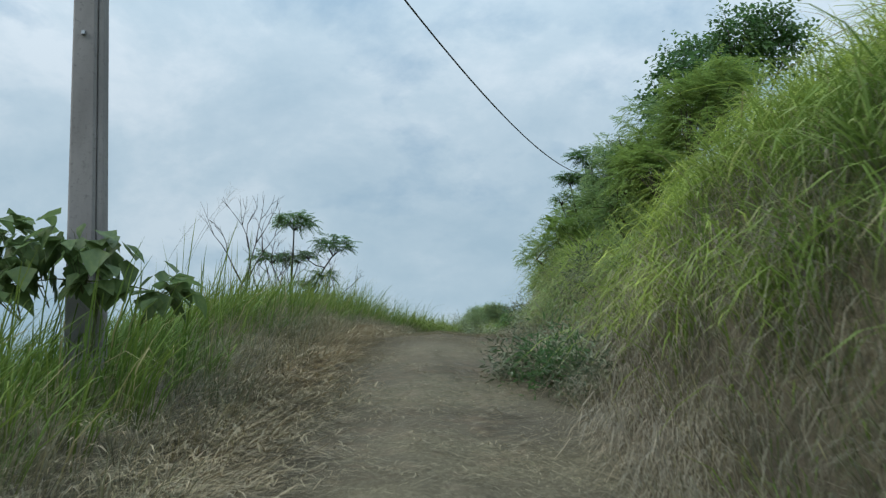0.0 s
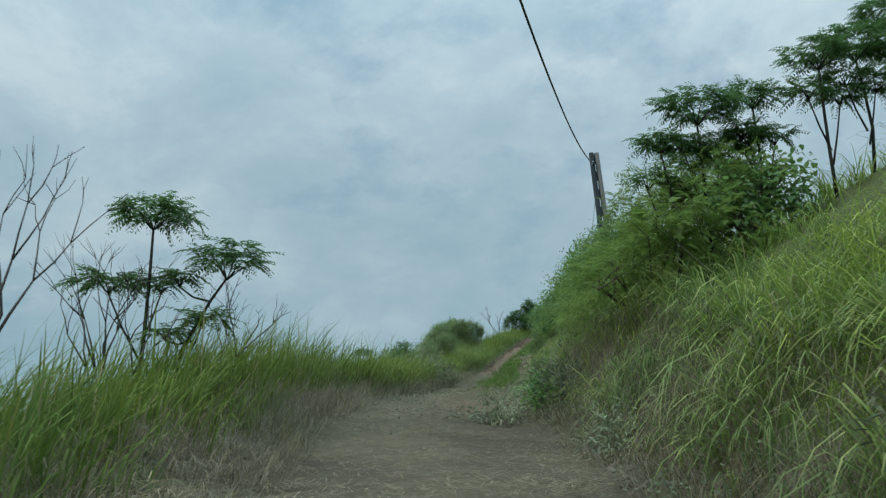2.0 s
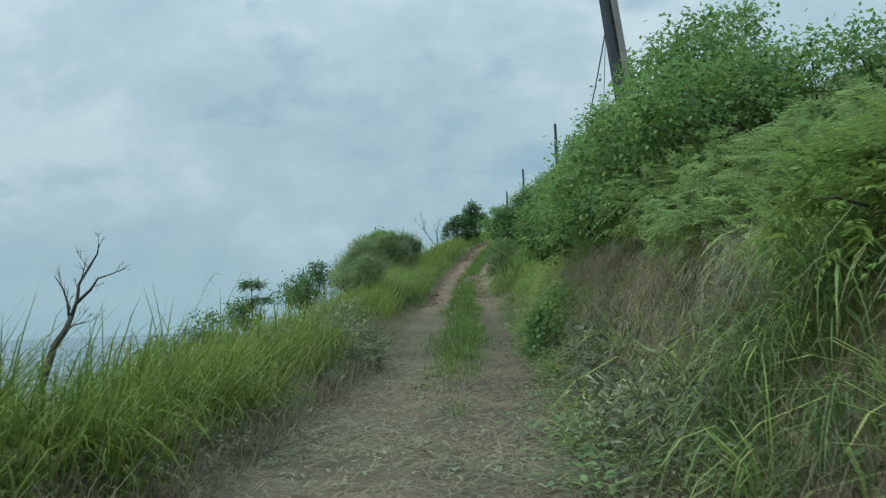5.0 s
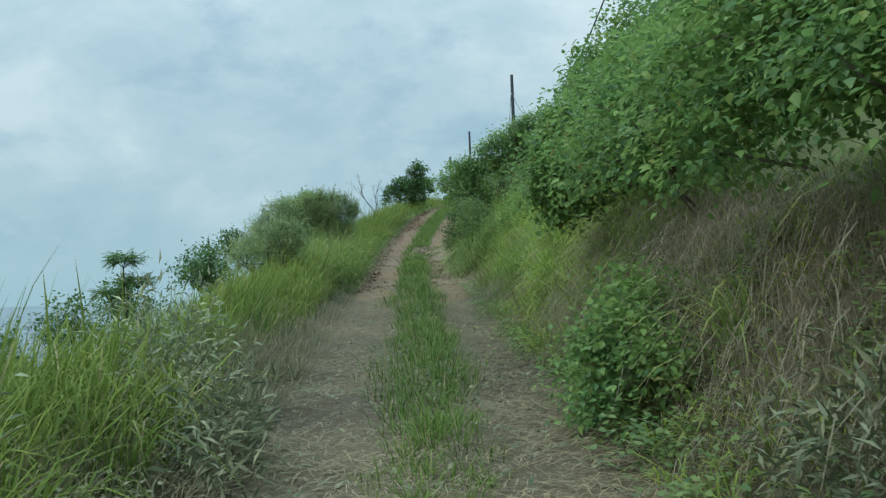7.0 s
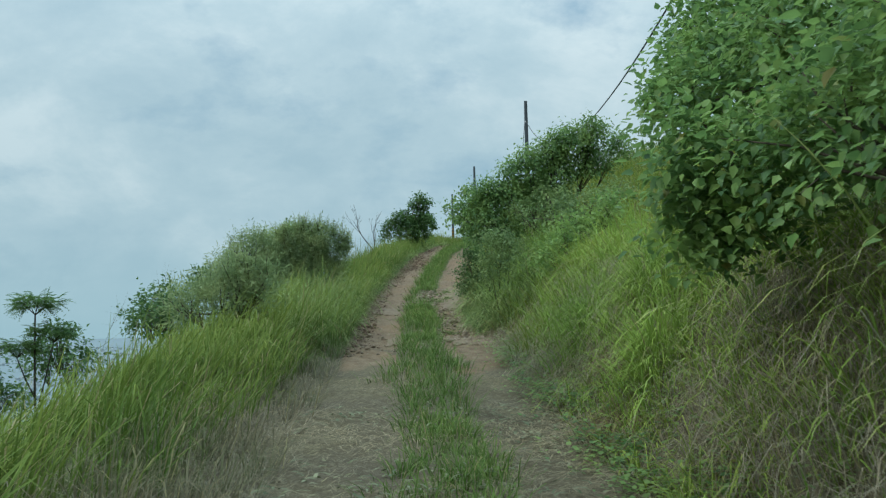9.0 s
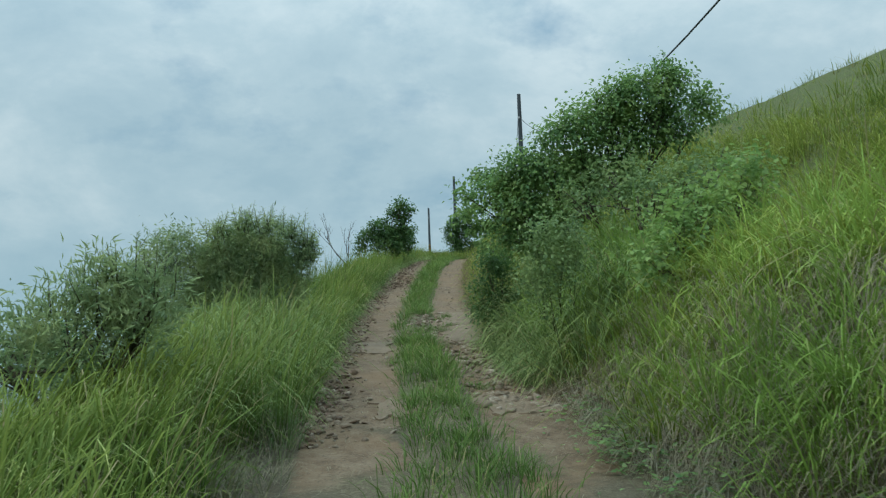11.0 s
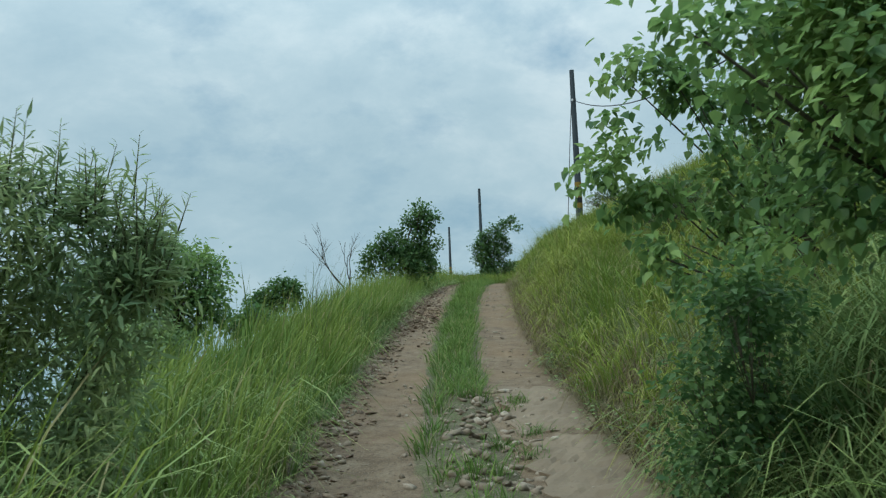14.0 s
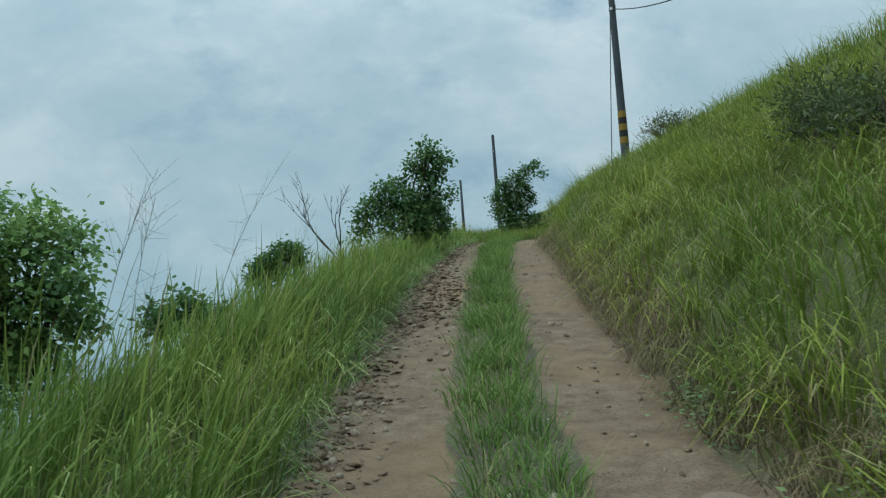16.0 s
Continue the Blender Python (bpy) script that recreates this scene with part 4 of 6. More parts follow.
def shrub(name, label, base, lobes, leaf, n, size, material, thick=0.035, per=7, category="shrub", group="", wood="bark", shell=0.55, droop=0.35, spread=0.1, twig_count=40):
    """A shrub or small tree: branches, and a crown of single leaves in sprays. Lobes are given in the world."""
    top = thing(name, base, label, category, group)
    rel = [((np.array(c) - np.array(base)), (r if isinstance(r, tuple) else (r, r, r * 0.9))) for c, r in lobes]
    tw, d, pick = crown_points(rel, n, shell)
    wood_paths = limbs((0, 0, -0.15), rel, thick, list(zip(tw, pick)), twig_count)
    for path in wood_paths[: len(rel)]:
        part("branch", tube_mesh("branch", [path], 6), M[wood], top)
    part("twig_work", tube_mesh("twig_work", wood_paths[len(rel):], 4), M[wood], top)["kind"] = "stuff"
    N = n * per
    out = np.repeat(d, per, 0)
    if leaf == "single":
        # leaves large enough to be told apart: one object each, sharing one mesh
        one = raw_mesh("leaf", np.array(BROAD[0]), [4, 4], np.concatenate(BROAD[1]), smooth=True)
        at = np.repeat(tw, per, 0) + R.normal(0, spread, (N, 3))
        fr = axes_from(out * 0.8 + unit(N) * 0.7 + np.array([0, 0, -droop]), out * 0.6 + np.array([0, 0, 0.9]) + unit(N) * 0.4)
        for k in range(N):
            ob = part("leaf", one, material, top)
            s = size * R.uniform(0.6, 1.2)
            ob.matrix_local = Matrix.LocRotScale(Vector(at[k]), Matrix(fr[k].T.tolist()).to_quaternion(), Vector((s, s, s)))
    elif leaf == "broad":
        at = np.repeat(tw, per, 0) + R.normal(0, spread, (N, 3))
        ahead = out * 0.8 + unit(N) * 0.8 + np.array([0, 0, -droop])
        nrm = out * 0.6 + np.array([0, 0, 0.9]) + unit(N) * 0.45
        ln = size * R.uniform(0.55, 1.2, N)
        me = leaf_sheet("foliage", BROAD, at, ahead, nrm, np.stack([ln * 0.95, ln, ln], 1), material)
    elif leaf == "feather":
        # each twig end bears fronds; a frond is a row of paired narrow leaflets
        fr, pairs = per, 6
        F = n * fr
        root = np.repeat(tw, fr, 0) + R.normal(0, spread * 0.5, (F, 3))
        fd = np.repeat(d, fr, 0) * 0.8 + unit(F) * 0.7 + np.array([0, 0, -0.1])
        fd /= np.linalg.norm(fd, axis=1, keepdims=True)
        fl = size * R.uniform(0.7, 1.25, F)
        me = frond_sheet(root, fd, fl, pairs, material)
    else:
        at = np.repeat(tw, per, 0) + R.normal(0, spread, (N, 3)) * np.array([0.7, 0.7, 1.2])
        ahead = out * 0.6 + unit(N) * 0.6 + np.array([0, 0, 0.45 - droop])
        ln = size * R.uniform(0.6, 1.25, N)
        me = leaf_sheet("foliage", NARROW, at, ahead, unit(N) + np.array([0, 0, 1.0]), np.stack([ln * 0.2, ln, ln], 1), material)
    if leaf == "single":
        return top
    part("foliage", me, material, top)["kind"] = "stuff"
    return top


def shoots(top, lobes, n, long, material):
    """Upright airy shoots over a shrub: thin stems with narrow leaves and a feathery tip."""
    base = np.array(top.location)
    at, ahead, size, stems = [], [], [], []
    for k in range(n):
        c, r = lobes[k % len(lobes)]
        w = R.uniform(0, 2 * np.pi)
        p = np.array(c) - base + np.array([np.cos(w) * r * R.random(), np.sin(w) * r * R.random(), r * R.uniform(0.3, 0.7)])
        d = np.array([R.normal(0, 0.25), R.normal(0, 0.25), 1.0])
        d /= np.linalg.norm(d)
        ln = long * R.uniform(0.6, 1.2)
        stems.append([(p, 0.006), (p + d * ln * 0.5, 0.004), (p + d * ln, 0.0015)])
        for s in np.linspace(0.1, 1.0, 22):
            q = unit(1)[0] * np.array([1, 1, 0.4])
            at.append(p + d * ln * s)
            ahead.append(q + d * (0.3 + 0.6 * s) + np.array([0, 0, -0.2]))
            size.append(0.12 * (1.15 - s) + 0.025)
    part("shoot_stem", tube_mesh("shoot_stem", stems, 4), M["stem"], top)["kind"] = "stuff"
    size = np.array(size)
    me = leaf_sheet("shoot_foliage", NARROW, np.array(at), np.array(ahead), unit(len(at)) + np.array([0, 0, 1.0]), np.stack([size * 0.13, size, size], 1), material)
    part("shoot_foliage", me, material, top)["kind"] = "stuff"


def on(x, y, up=0.0):
    return (x, y, ground_at(x, y) + up)


T = leaf_mat("tree_leaf", (0.046, 0.105, 0.037), (0.085, 0.176, 0.052), (0.18, 0.295, 0.08))
B, D, F, W = M["broad"], M["dark"], M["feather"], M["willow"]
# bank above the first stretch
shrub("broadleaf_shrub", "dark leafy shrub behind feathery bank shrubs", on(3.6, 19.0), [((3.4, 18.9, 5.2), 0.5), ((3.9, 19.2, 5.6), 0.5)], "broad", 260, 0.085, B, group="bank shrubs", per=9)
shrub("feathery_shrub", "bright green feathery-leaved shrub on the bank", on(2.7, 20.4), [((2.3, 18.6, 4.85), 0.5), ((1.95, 18.9, 4.6), 0.42), ((2.2, 19.4, 4.85), 0.48), ((2.8, 18.5, 5.15), 0.55), ((2.9, 21.9, 5.9), 0.42), ((3.3, 22.0, 6.3), 0.5), ((3.9, 22.0, 6.4), 0.55), ((4.5, 21.8, 6.4), 0.55), ((2.75, 21.8, 5.2), 0.5), ((3.3, 21.5, 5.6), 0.6), ((2.85, 19.6, 5.35), 0.5), ((3.3, 19.2, 5.7), 0.55), ((1.95, 19.8, 4.6), 0.42), ((2.4, 20.9, 4.7), 0.6), ((3.0, 20.2, 5.3), 0.7), ((3.9, 20.6, 5.9), 0.7), ((2.3, 21.6, 4.2), 0.5)], "feather", 760, 0.175, F, per=5, group="bank shrubs")
shrub("feathery_shrub", "light green feathery shrub beside the dark bushes", on(3.7, 25.2), [((3.3, 24.6, 4.9), 0.5), ((3.6, 25.8, 4.95), 0.45), ((4.2, 25.0, 5.2), 0.5), ((2.75, 24.6, 4.8), 0.36), ((2.5, 23.2, 4.6), 0.36)], "feather", 380, 0.2, F, per=5, group="bank shrubs")
for x, yy, zt, rr in ((2.65, 19.4, 6.35, 0.3), (3.15, 19.5, 6.85, 0.5), (3.85, 19.6, 6.55, 0.3), (3.95, 19.7, 7.1, 0.36), (4.75, 19.5, 7.6, 0.42), (5.4, 19.8, 7.9, 0.5), (6.2, 20.2, 8.5, 0.6), (3.3, 20.2, 6.4, 0.34)):
    layered_tree("small_tree", "slim hillside tree with a flat spreading crown", on(x + 0.15, yy), [((x, yy, zt), rr, rr * 0.5), ((x + 0.35, yy + 0.2, zt - 0.45), rr * 0.6, 0.14), ((x - 0.2, yy - 0.1, zt - 0.5), rr * 0.55, 0.14)], "slim hillside trees", D)
shrub("feathery_shrub", "bright feathery shrub above long bank grass", on(2.9, 11.2), [((2.45, 10.82, 4.19), 0.39), ((2.68, 11.37, 4.54), 0.47), ((3.07, 11.05, 5.00), 0.51), ((3.54, 11.37, 5.39), 0.47)], "feather", 360, 0.2, F, per=5, group="bank shrubs")
shrub("feathery_shrub", "dusky feathery shrub low on the grassy bank", on(2.9, 12.3), [((1.85, 11.4, 3.94), 0.2), ((2.05, 11.70, 4.37), 0.25), ((2.29, 12.10, 4.80), 0.24), ((2.25, 11.50, 4.75), 0.24), ((2.71, 11.80, 5.16), 0.32), ((3.24, 12.20, 5.54), 0.34), ((2.19, 11.50, 4.32), 0.33), ((2.72, 11.90, 4.65), 0.40), ((3.29, 12.30, 4.95), 0.42), ((2.15, 11.60, 3.89), 0.29), ((2.64, 12.00, 4.09), 0.40), ((2.73, 11.40, 3.98), 0.37), ((2.3, 11.7, 3.6), 0.25), ((3.9, 12.3, 5.75), 0.45)], "feather", 420, 0.17, M["soft"], per=5, group="bank shrubs")
shrub("broadleaf_tree", "dark leafy tree above the bank's shrubs", on(4.3, 13.8), [((3.19, 13.49, 6.02), 0.30), ((3.50, 13.41, 6.45), 0.39), ((3.71, 13.75, 6.88), 0.34), ((4.10, 13.66, 6.79), 0.52), ((4.53, 13.58, 7.14), 0.56), ((5.04, 13.75, 7.39), 0.52), ((3.93, 13.23, 6.19), 0.52), ((4.79, 13.58, 6.71), 0.47), ((5.39, 13.75, 7.14), 0.43)], "broad", 760, 0.075, D, thick=0.035, category="tree", group="dark bank trees", per=9, spread=0.075, shell=0.3)
# the long row of bushes on the cut bank
ROW = "bushes on the cut bank"
shrub("broadleaf_bush", "dense green heart-leaved bush over the cut bank", on(4.9, 31.6), [((4.4, 31.9, 6.0), 0.75), ((4.9, 32.5, 6.5), 0.85), ((5.3, 31.5, 6.8), 0.85), ((5.9, 32.8, 7.0), 0.9), ((3.95, 31.6, 5.6), 0.45), ((4.2, 32.5, 5.9), 0.52), ((3.8, 33.0, 5.5), 0.4), ((4.0, 32.9, 6.3), 0.42), ((4.45, 32.9, 6.75), 0.48), ((3.85, 33.3, 5.95), 0.38)], "broad", 2300, 0.064, B, thick=0.04, group=ROW, per=10)
shrub("broadleaf_bush", "dark heart-leaved bush above feathery shrubs", on(6.5, 31.0), [((6.3, 31.2, 6.95), 0.7), ((6.9, 30.4, 7.0), 0.7), ((5.8, 30.9, 6.6), 0.5), ((3.65, 29.7, 6.2), 0.36), ((3.95, 29.9, 6.45), 0.4), ((4.05, 31.2, 6.75), 0.4), ((4.5, 31.4, 7.15), 0.45), ((5.0, 31.7, 7.5), 0.5), ((5.6, 32.0, 7.75), 0.55), ((4.5, 30.3, 6.6), 0.5), ((5.1, 30.5, 6.7), 0.5)], "broad", 1250, 0.066, B, thick=0.04, group=ROW, per=10)
shrub("feathery_shrub", "soft light green feathery shrub over the dry bank", on(4.5, 29.2), [((3.4, 28.0, 5.0), 0.32), ((3.7, 28.5, 5.2), 0.4), ((3.85, 29.3, 5.35), 0.45), ((3.8, 30.2, 5.45), 0.42), ((4.35, 29.6, 5.65), 0.45), ((4.6, 28.6, 5.5), 0.5), ((4.3, 27.6, 5.3), 0.42), ((5.0, 29.0, 5.9), 0.45), ((5.2, 27.9, 5.8), 0.45)], "feather", 600, 0.185, M["feather_pale"], per=5, group=ROW)
shrub("broadleaf_bush", "dark heart-leaved bush beside the concrete pole", on(5.2, 35.6), [((4.5, 35.3, 5.9), 0.75), ((5.0, 34.4, 6.3), 0.85), ((5.2, 36.3, 6.4), 0.85), ((4.9, 37.2, 5.9), 0.7)], "broad", 1250, 0.07, B, thick=0.04, group=ROW, per=11)
shrub("broadleaf_bush", "big glossy green bush leaning over the track", on(6.7, 40.2), [((5.4, 40.0, 6.85), 0.42), ((6.0, 40.8, 7.3), 0.58), ((6.6, 41.5, 7.8), 0.68), ((7.2, 41.2, 8.2), 0.85), ((6.2, 39.2, 7.1), 0.78), ((6.2, 38.3, 6.5), 0.72), ((6.4, 37.7, 7.75), 0.72), ((4.18, 37.70, 6.08), 0.18), ((4.31, 37.94, 5.86), 0.2), ((4.36, 38.18, 5.65), 0.18), ((4.40, 37.76, 5.67), 0.22), ((4.45, 38.00, 5.45), 0.18), ((4.85, 38.24, 5.6), 0.24), ((4.70, 37.82, 5.85), 0.26), ((5.2, 38.1, 6.15), 0.36)], "broad", 2150, 0.076, B, thick=0.04, group=ROW, per=12)
T2 = "trees above the track"
shrub("broadleaf_tree", "spreading tree with drooping heart-shaped leaves and bare limbs", on(8.0, 53.3), [((6.00, 52.95, 7.60), 0.07), ((6.26, 53.11, 7.64), 0.11), ((6.40, 53.27, 7.59), 0.10), ((6.00, 52.99, 7.38), 0.08), ((6.01, 53.15, 7.28), 0.06), ((6.24, 53.31, 7.39), 0.10), ((6.18, 53.03, 7.44), 0.07), ((6.44, 53.19, 7.23), 0.14), ((6.38, 53.35, 7.16), 0.10), ((6.50, 53.07, 7.17), 0.10), ((6.43, 53.23, 8.05), 0.13), ((6.12, 52.95, 7.90), 0.06), ((6.54, 53.11, 8.01), 0.12), ((6.75, 53.27, 7.93), 0.10), ((6.44, 52.99, 7.53), 0.07), ((6.82, 53.15, 7.92), 0.14), ((7.07, 53.31, 7.84), 0.15), ((6.78, 53.03, 7.54), 0.11), ((7.29, 53.19, 7.92), 0.17), ((7.33, 53.35, 7.71), 0.16), ((6.97, 53.07, 7.42), 0.12), ((6.82, 53.23, 7.35), 0.10), ((6.60, 52.95, 7.12), 0.07), ((6.98, 53.11, 7.23), 0.13), ((7.35, 53.27, 7.39), 0.15), ((6.44, 52.99, 6.82), 0.11), ((6.62, 53.15, 6.76), 0.09), ((6.70, 53.31, 6.66), 0.07), ((6.38, 53.03, 6.86), 0.05), ((6.73, 53.19, 6.95), 0.07), ((7.03, 53.35, 7.06), 0.12), ((7.04, 53.07, 7.01), 0.12), ((7.34, 53.23, 7.15), 0.13), ((7.06, 52.95, 6.86), 0.09), ((7.63, 53.0, 8.0), 0.31), ((8.23, 53.1, 8.2), 0.33), ((7.73, 53.1, 7.4), 0.25)], "broad", 600, 0.07, T, thick=0.019, per=8, category="tree", group=T2, shell=0.3, twig_count=55, droop=1.0, spread=0.055)
shrub("broadleaf_tree", "dense dark tree leaning over the bank", on(7.5, 50.8), [((8.53, 50.50, 8.88), 0.32), ((8.13, 50.50, 8.72), 0.36), ((7.67, 50.50, 8.57), 0.33), ((7.12, 50.50, 8.20), 0.36), ((7.79, 50.70, 8.14), 0.5), ((8.52, 50.70, 8.28), 0.44), ((9.19, 50.70, 8.60), 0.3), ((6.75, 50.50, 8.05), 0.22), ((6.65, 50.60, 7.57), 0.37), ((6.25, 50.60, 7.6), 0.28), ((7.23, 50.70, 7.58), 0.43), ((7.82, 50.70, 7.51), 0.37), ((6.2, 50.60, 7.10), 0.32), ((6.15, 50.90, 7.44), 0.24), ((6.61, 50.60, 6.96), 0.37), ((6.2, 50.90, 6.72), 0.25), ((6.65, 50.70, 6.6), 0.3), ((5.55, 50.75, 7.31), 0.10), ((5.80, 50.87, 7.39), 0.11), ((6.06, 50.99, 7.42), 0.12), ((6.10, 50.78, 7.37), 0.11), ((6.35, 50.90, 7.33), 0.11), ((6.16, 51.02, 7.26), 0.12), ((5.79, 50.81, 7.20), 0.09)], "broad", 2600, 0.061, T, thick=0.03, per=9, category="tree", group=T2, shell=0.35, twig_count=70, droop=0.8, spread=0.09)
shrub("broadleaf_bush", "soft green bush behind arching grass", on(8.6, 54.4), [((8.2, 54.4, 7.35), 0.4), ((8.7, 54.3, 7.7), 0.42)], "broad", 260, 0.064, M["soft"], group=T2, per=12, spread=0.1)
shrub("broadleaf_bush", "soft green sapling standing in tall grass", on(5.75, 47.8), [((5.73, 47.70, 6.5), 0.17), ((5.50, 47.70, 6.4), 0.17), ((5.86, 47.70, 6.32), 0.22), ((5.56, 47.70, 6.2), 0.22), ((5.45, 47.70, 5.95), 0.18), ((5.70, 47.70, 6.00), 0.22), ((5.90, 47.70, 6.13), 0.18), ((5.6, 47.70, 5.73), 0.22)], "broad", 260, 0.042, M["soft"], thick=0.006, wood="stem", group=T2, per=10, spread=0.08, shell=0.3)
shrub("broadleaf_bush", "green bush below the dark tree", on(7.5, 49.4), [((7.39, 49.30, 6.9), 0.44), ((7.67, 49.30, 7.1), 0.42), ((8.1, 49.30, 7.15), 0.42), ((6.9, 49.9, 7.05), 0.4), ((8.6, 49.5, 7.35), 0.42), ((7.4, 49.9, 7.35), 0.4)], "broad", 340, 0.058, M["soft"], group=T2, per=10, shell=0.4)
shrub("broadleaf_bush", "small lime-green bush among bank grass", on(6.6, 46.6), [((6.5, 46.6, 6.3), 0.3), ((6.9, 46.8, 6.5), 0.32), ((7.3, 46.7, 6.75), 0.3), ((6.2, 46.5, 6.0), 0.26)], "broad", 260, 0.06, M["lime"], thick=0.016, group=T2, per=9, shell=0.35)
shrub("verge_bush", "dusky small-leaved bush at the track's edge", on(6.2, 51.6), [((6.12, 51.6, 6.45), (0.17, 0.22, 0.17)), ((6.02, 51.8, 6.1), (0.16, 0.22, 0.18)), ((6.05, 51.8, 5.75), (0.16, 0.25, 0.16)), ((6.4, 51.9, 6.35), (0.2, 0.25, 0.2)), ((6.35, 51.9, 5.95), (0.2, 0.25, 0.18))], "broad", 320, 0.045, D, thick=0.007, group=T2, per=10, spread=0.08, shell=0.3)
# along the left
WL = [((2.3, 52.4, 6.85), 0.24), ((2.62, 52.4, 6.95), 0.24), ((2.95, 52.3, 6.9), 0.25), ((3.3, 52.45, 6.84), 0.24), ((3.55, 52.5, 6.72), 0.18), ((3.45, 52.4, 6.5), 0.2), ((3.1, 52.6, 6.58), 0.28), ((2.7, 52.5, 6.6), 0.3), ((2.3, 52.5, 6.55), 0.3), ((2.9, 52.5, 6.3), 0.3), ((2.45, 52.4, 6.2), 0.34), ((3.4, 52.5, 6.2), 0.2), ((2.0, 52.4, 6.5), 0.34), ((1.6, 52.5, 6.3), 0.36), ((1.9, 52.4, 6.0), 0.32), ((1.4, 52.6, 6.7), 0.3), ((2.3, 52.3, 5.75), 0.36), ((2.8, 52.3, 5.85), 0.34), ((3.25, 52.4, 5.85), 0.26), ((1.8, 52.3, 5.55), 0.36), ((2.6, 52.5, 5.45), 0.34), ((1.3, 52.4, 5.8), 0.36), ((1.1, 52.4, 6.3), 0.36), ((1.75, 52.3, 6.8), 0.3), ((0.9, 52.5, 5.9), 0.36), ((2.6, 52.3, 5.1), 0.36), ((3.1, 52.2, 5.4), 0.3), ((2.1, 52.2, 5.1), 0.4), ((1.5, 52.2, 5.2), 0.4), ((3.4, 52.3, 5.5), 0.22)]
willow = shrub("willow_bush", "airy grey-green willow-leaved bush beside the track", on(2.7, 52.6), WL, "narrow", 3700, 0.085, W, per=11, spread=0.08, group="willow-leaved bushes", shell=0.3, thick=0.012, twig_count=90, droop=0.85)
shoots(willow, WL[:6], 110, 0.34, W)
WL = [((1.48, 46.3, 5.78), 0.26), ((1.8, 46.3, 5.68), 0.26), ((1.6, 46.4, 5.42), 0.36), ((1.2, 46.4, 5.5), 0.36), ((0.8, 46.4, 5.25), 0.42)]
shoots(shrub("willow_bush", "airy willow-leaved bush with pale seed plumes", on(1.3, 46.4), WL, "narrow", 620, 0.095, W, per=8, spread=0.1, group="willow-leaved bushes"), WL[:4], 40, 0.34, W)
shrub("broadleaf_tree", "round green tree below the track's edge", on(2.9, 62.2), [((2.74, 61.60, 7.85), 0.38), ((2.38, 61.92, 7.76), 0.32), ((2.86, 62.24, 8.03), 0.26), ((3.03, 61.68, 7.63), 0.28), ((3.31, 62.00, 7.79), 0.28), ((3.51, 62.32, 7.75), 0.21), ((3.62, 61.76, 7.43), 0.18), ((3.37, 62.08, 7.25), 0.31), ((3.53, 62.40, 7.06), 0.21), ((3.05, 61.84, 7.28), 0.32), ((2.59, 62.16, 7.41), 0.40), ((2.27, 61.60, 7.38), 0.35), ((3.32, 61.92, 6.81), 0.22), ((2.96, 62.24, 6.93), 0.30), ((1.95, 61.68, 7.65), 0.28), ((2.37, 62.00, 6.95), 0.43), ((1.87, 62.32, 7.04), 0.45), ((2.91, 61.76, 6.60), 0.28)], "broad", 1500, 0.07, T, thick=0.04, category="tree", group="slope trees", per=9, spread=0.085, shell=0.3, twig_count=80)
shrub("slope_bush", "soft light green bush at the round tree's foot", on(2.6, 60.5), [((2.88, 60.20, 6.63), 0.33), ((2.47, 60.44, 6.56), 0.37), ((3.13, 60.68, 6.42), 0.26), ((2.77, 60.26, 6.28), 0.37), ((2.25, 60.50, 6.30), 0.38), ((1.87, 60.74, 6.64), 0.39)], "broad", 700, 0.06, M["soft"], thick=0.02, group="slope trees", per=10, spread=0.09, shell=0.4)
for x, yy, zt, rr in ((0.0, 64.3, 6.8, 0.5), (-0.8, 58.0, 5.9, 0.6), (1.3, 70.0, 7.0, 0.6), (-3.6, 52.0, 4.4, 0.6), (-0.4, 54.6, 5.6, 0.5), (4.2, 66.0, 7.3, 0.22), (-2.7, 55.0, 4.9, 0.6), (-4.6, 49.0, 3.7, 0.55)):
    shrub("slope_bush", "small dark bush on the falling slope", on(x, yy), [((x, yy, zt - rr * 0.4), rr), ((x - 0.4, yy + 0.4, zt - rr), rr * 0.9), ((x + 0.3, yy, zt - rr * 1.3), rr)], "broad", 170, 0.1, D, group="slope trees", per=8)
layered_tree("umbrella_tree", "slender feathery tree on the falling slope", on(-1.9, 49.3), [((-1.95, 49.3, 5.5), 0.42, 0.2), ((-1.65, 49.3, 5.0), 0.35, 0.16), ((-2.25, 49.4, 4.75), 0.38, 0.16)], "slim trees by the verge", D)
layered_tree("umbrella_tree", "slim tree with a flat layered crown in tall grass", on(-3.35, 18.9), [((-3.28, 18.9, 5.2), 0.46, 0.2), ((-3.72, 18.9, 4.42), 0.36, 0.13), ((-3.2, 19.1, 4.42), 0.18, 0.1)], "slim trees by the verge", D, 0.026)
layered_tree("umbrella_tree", "leaning slim tree with a feathery crown", on(-2.95, 18.7), [((-2.42, 18.8, 4.68), 0.4, 0.24), ((-2.95, 18.9, 4.5), 0.16, 0.12), ((-2.6, 18.5, 4.02), 0.2, 0.1), ((-3.0, 18.6, 3.85), 0.16, 0.08)], "slim trees by the verge", D, 0.024)
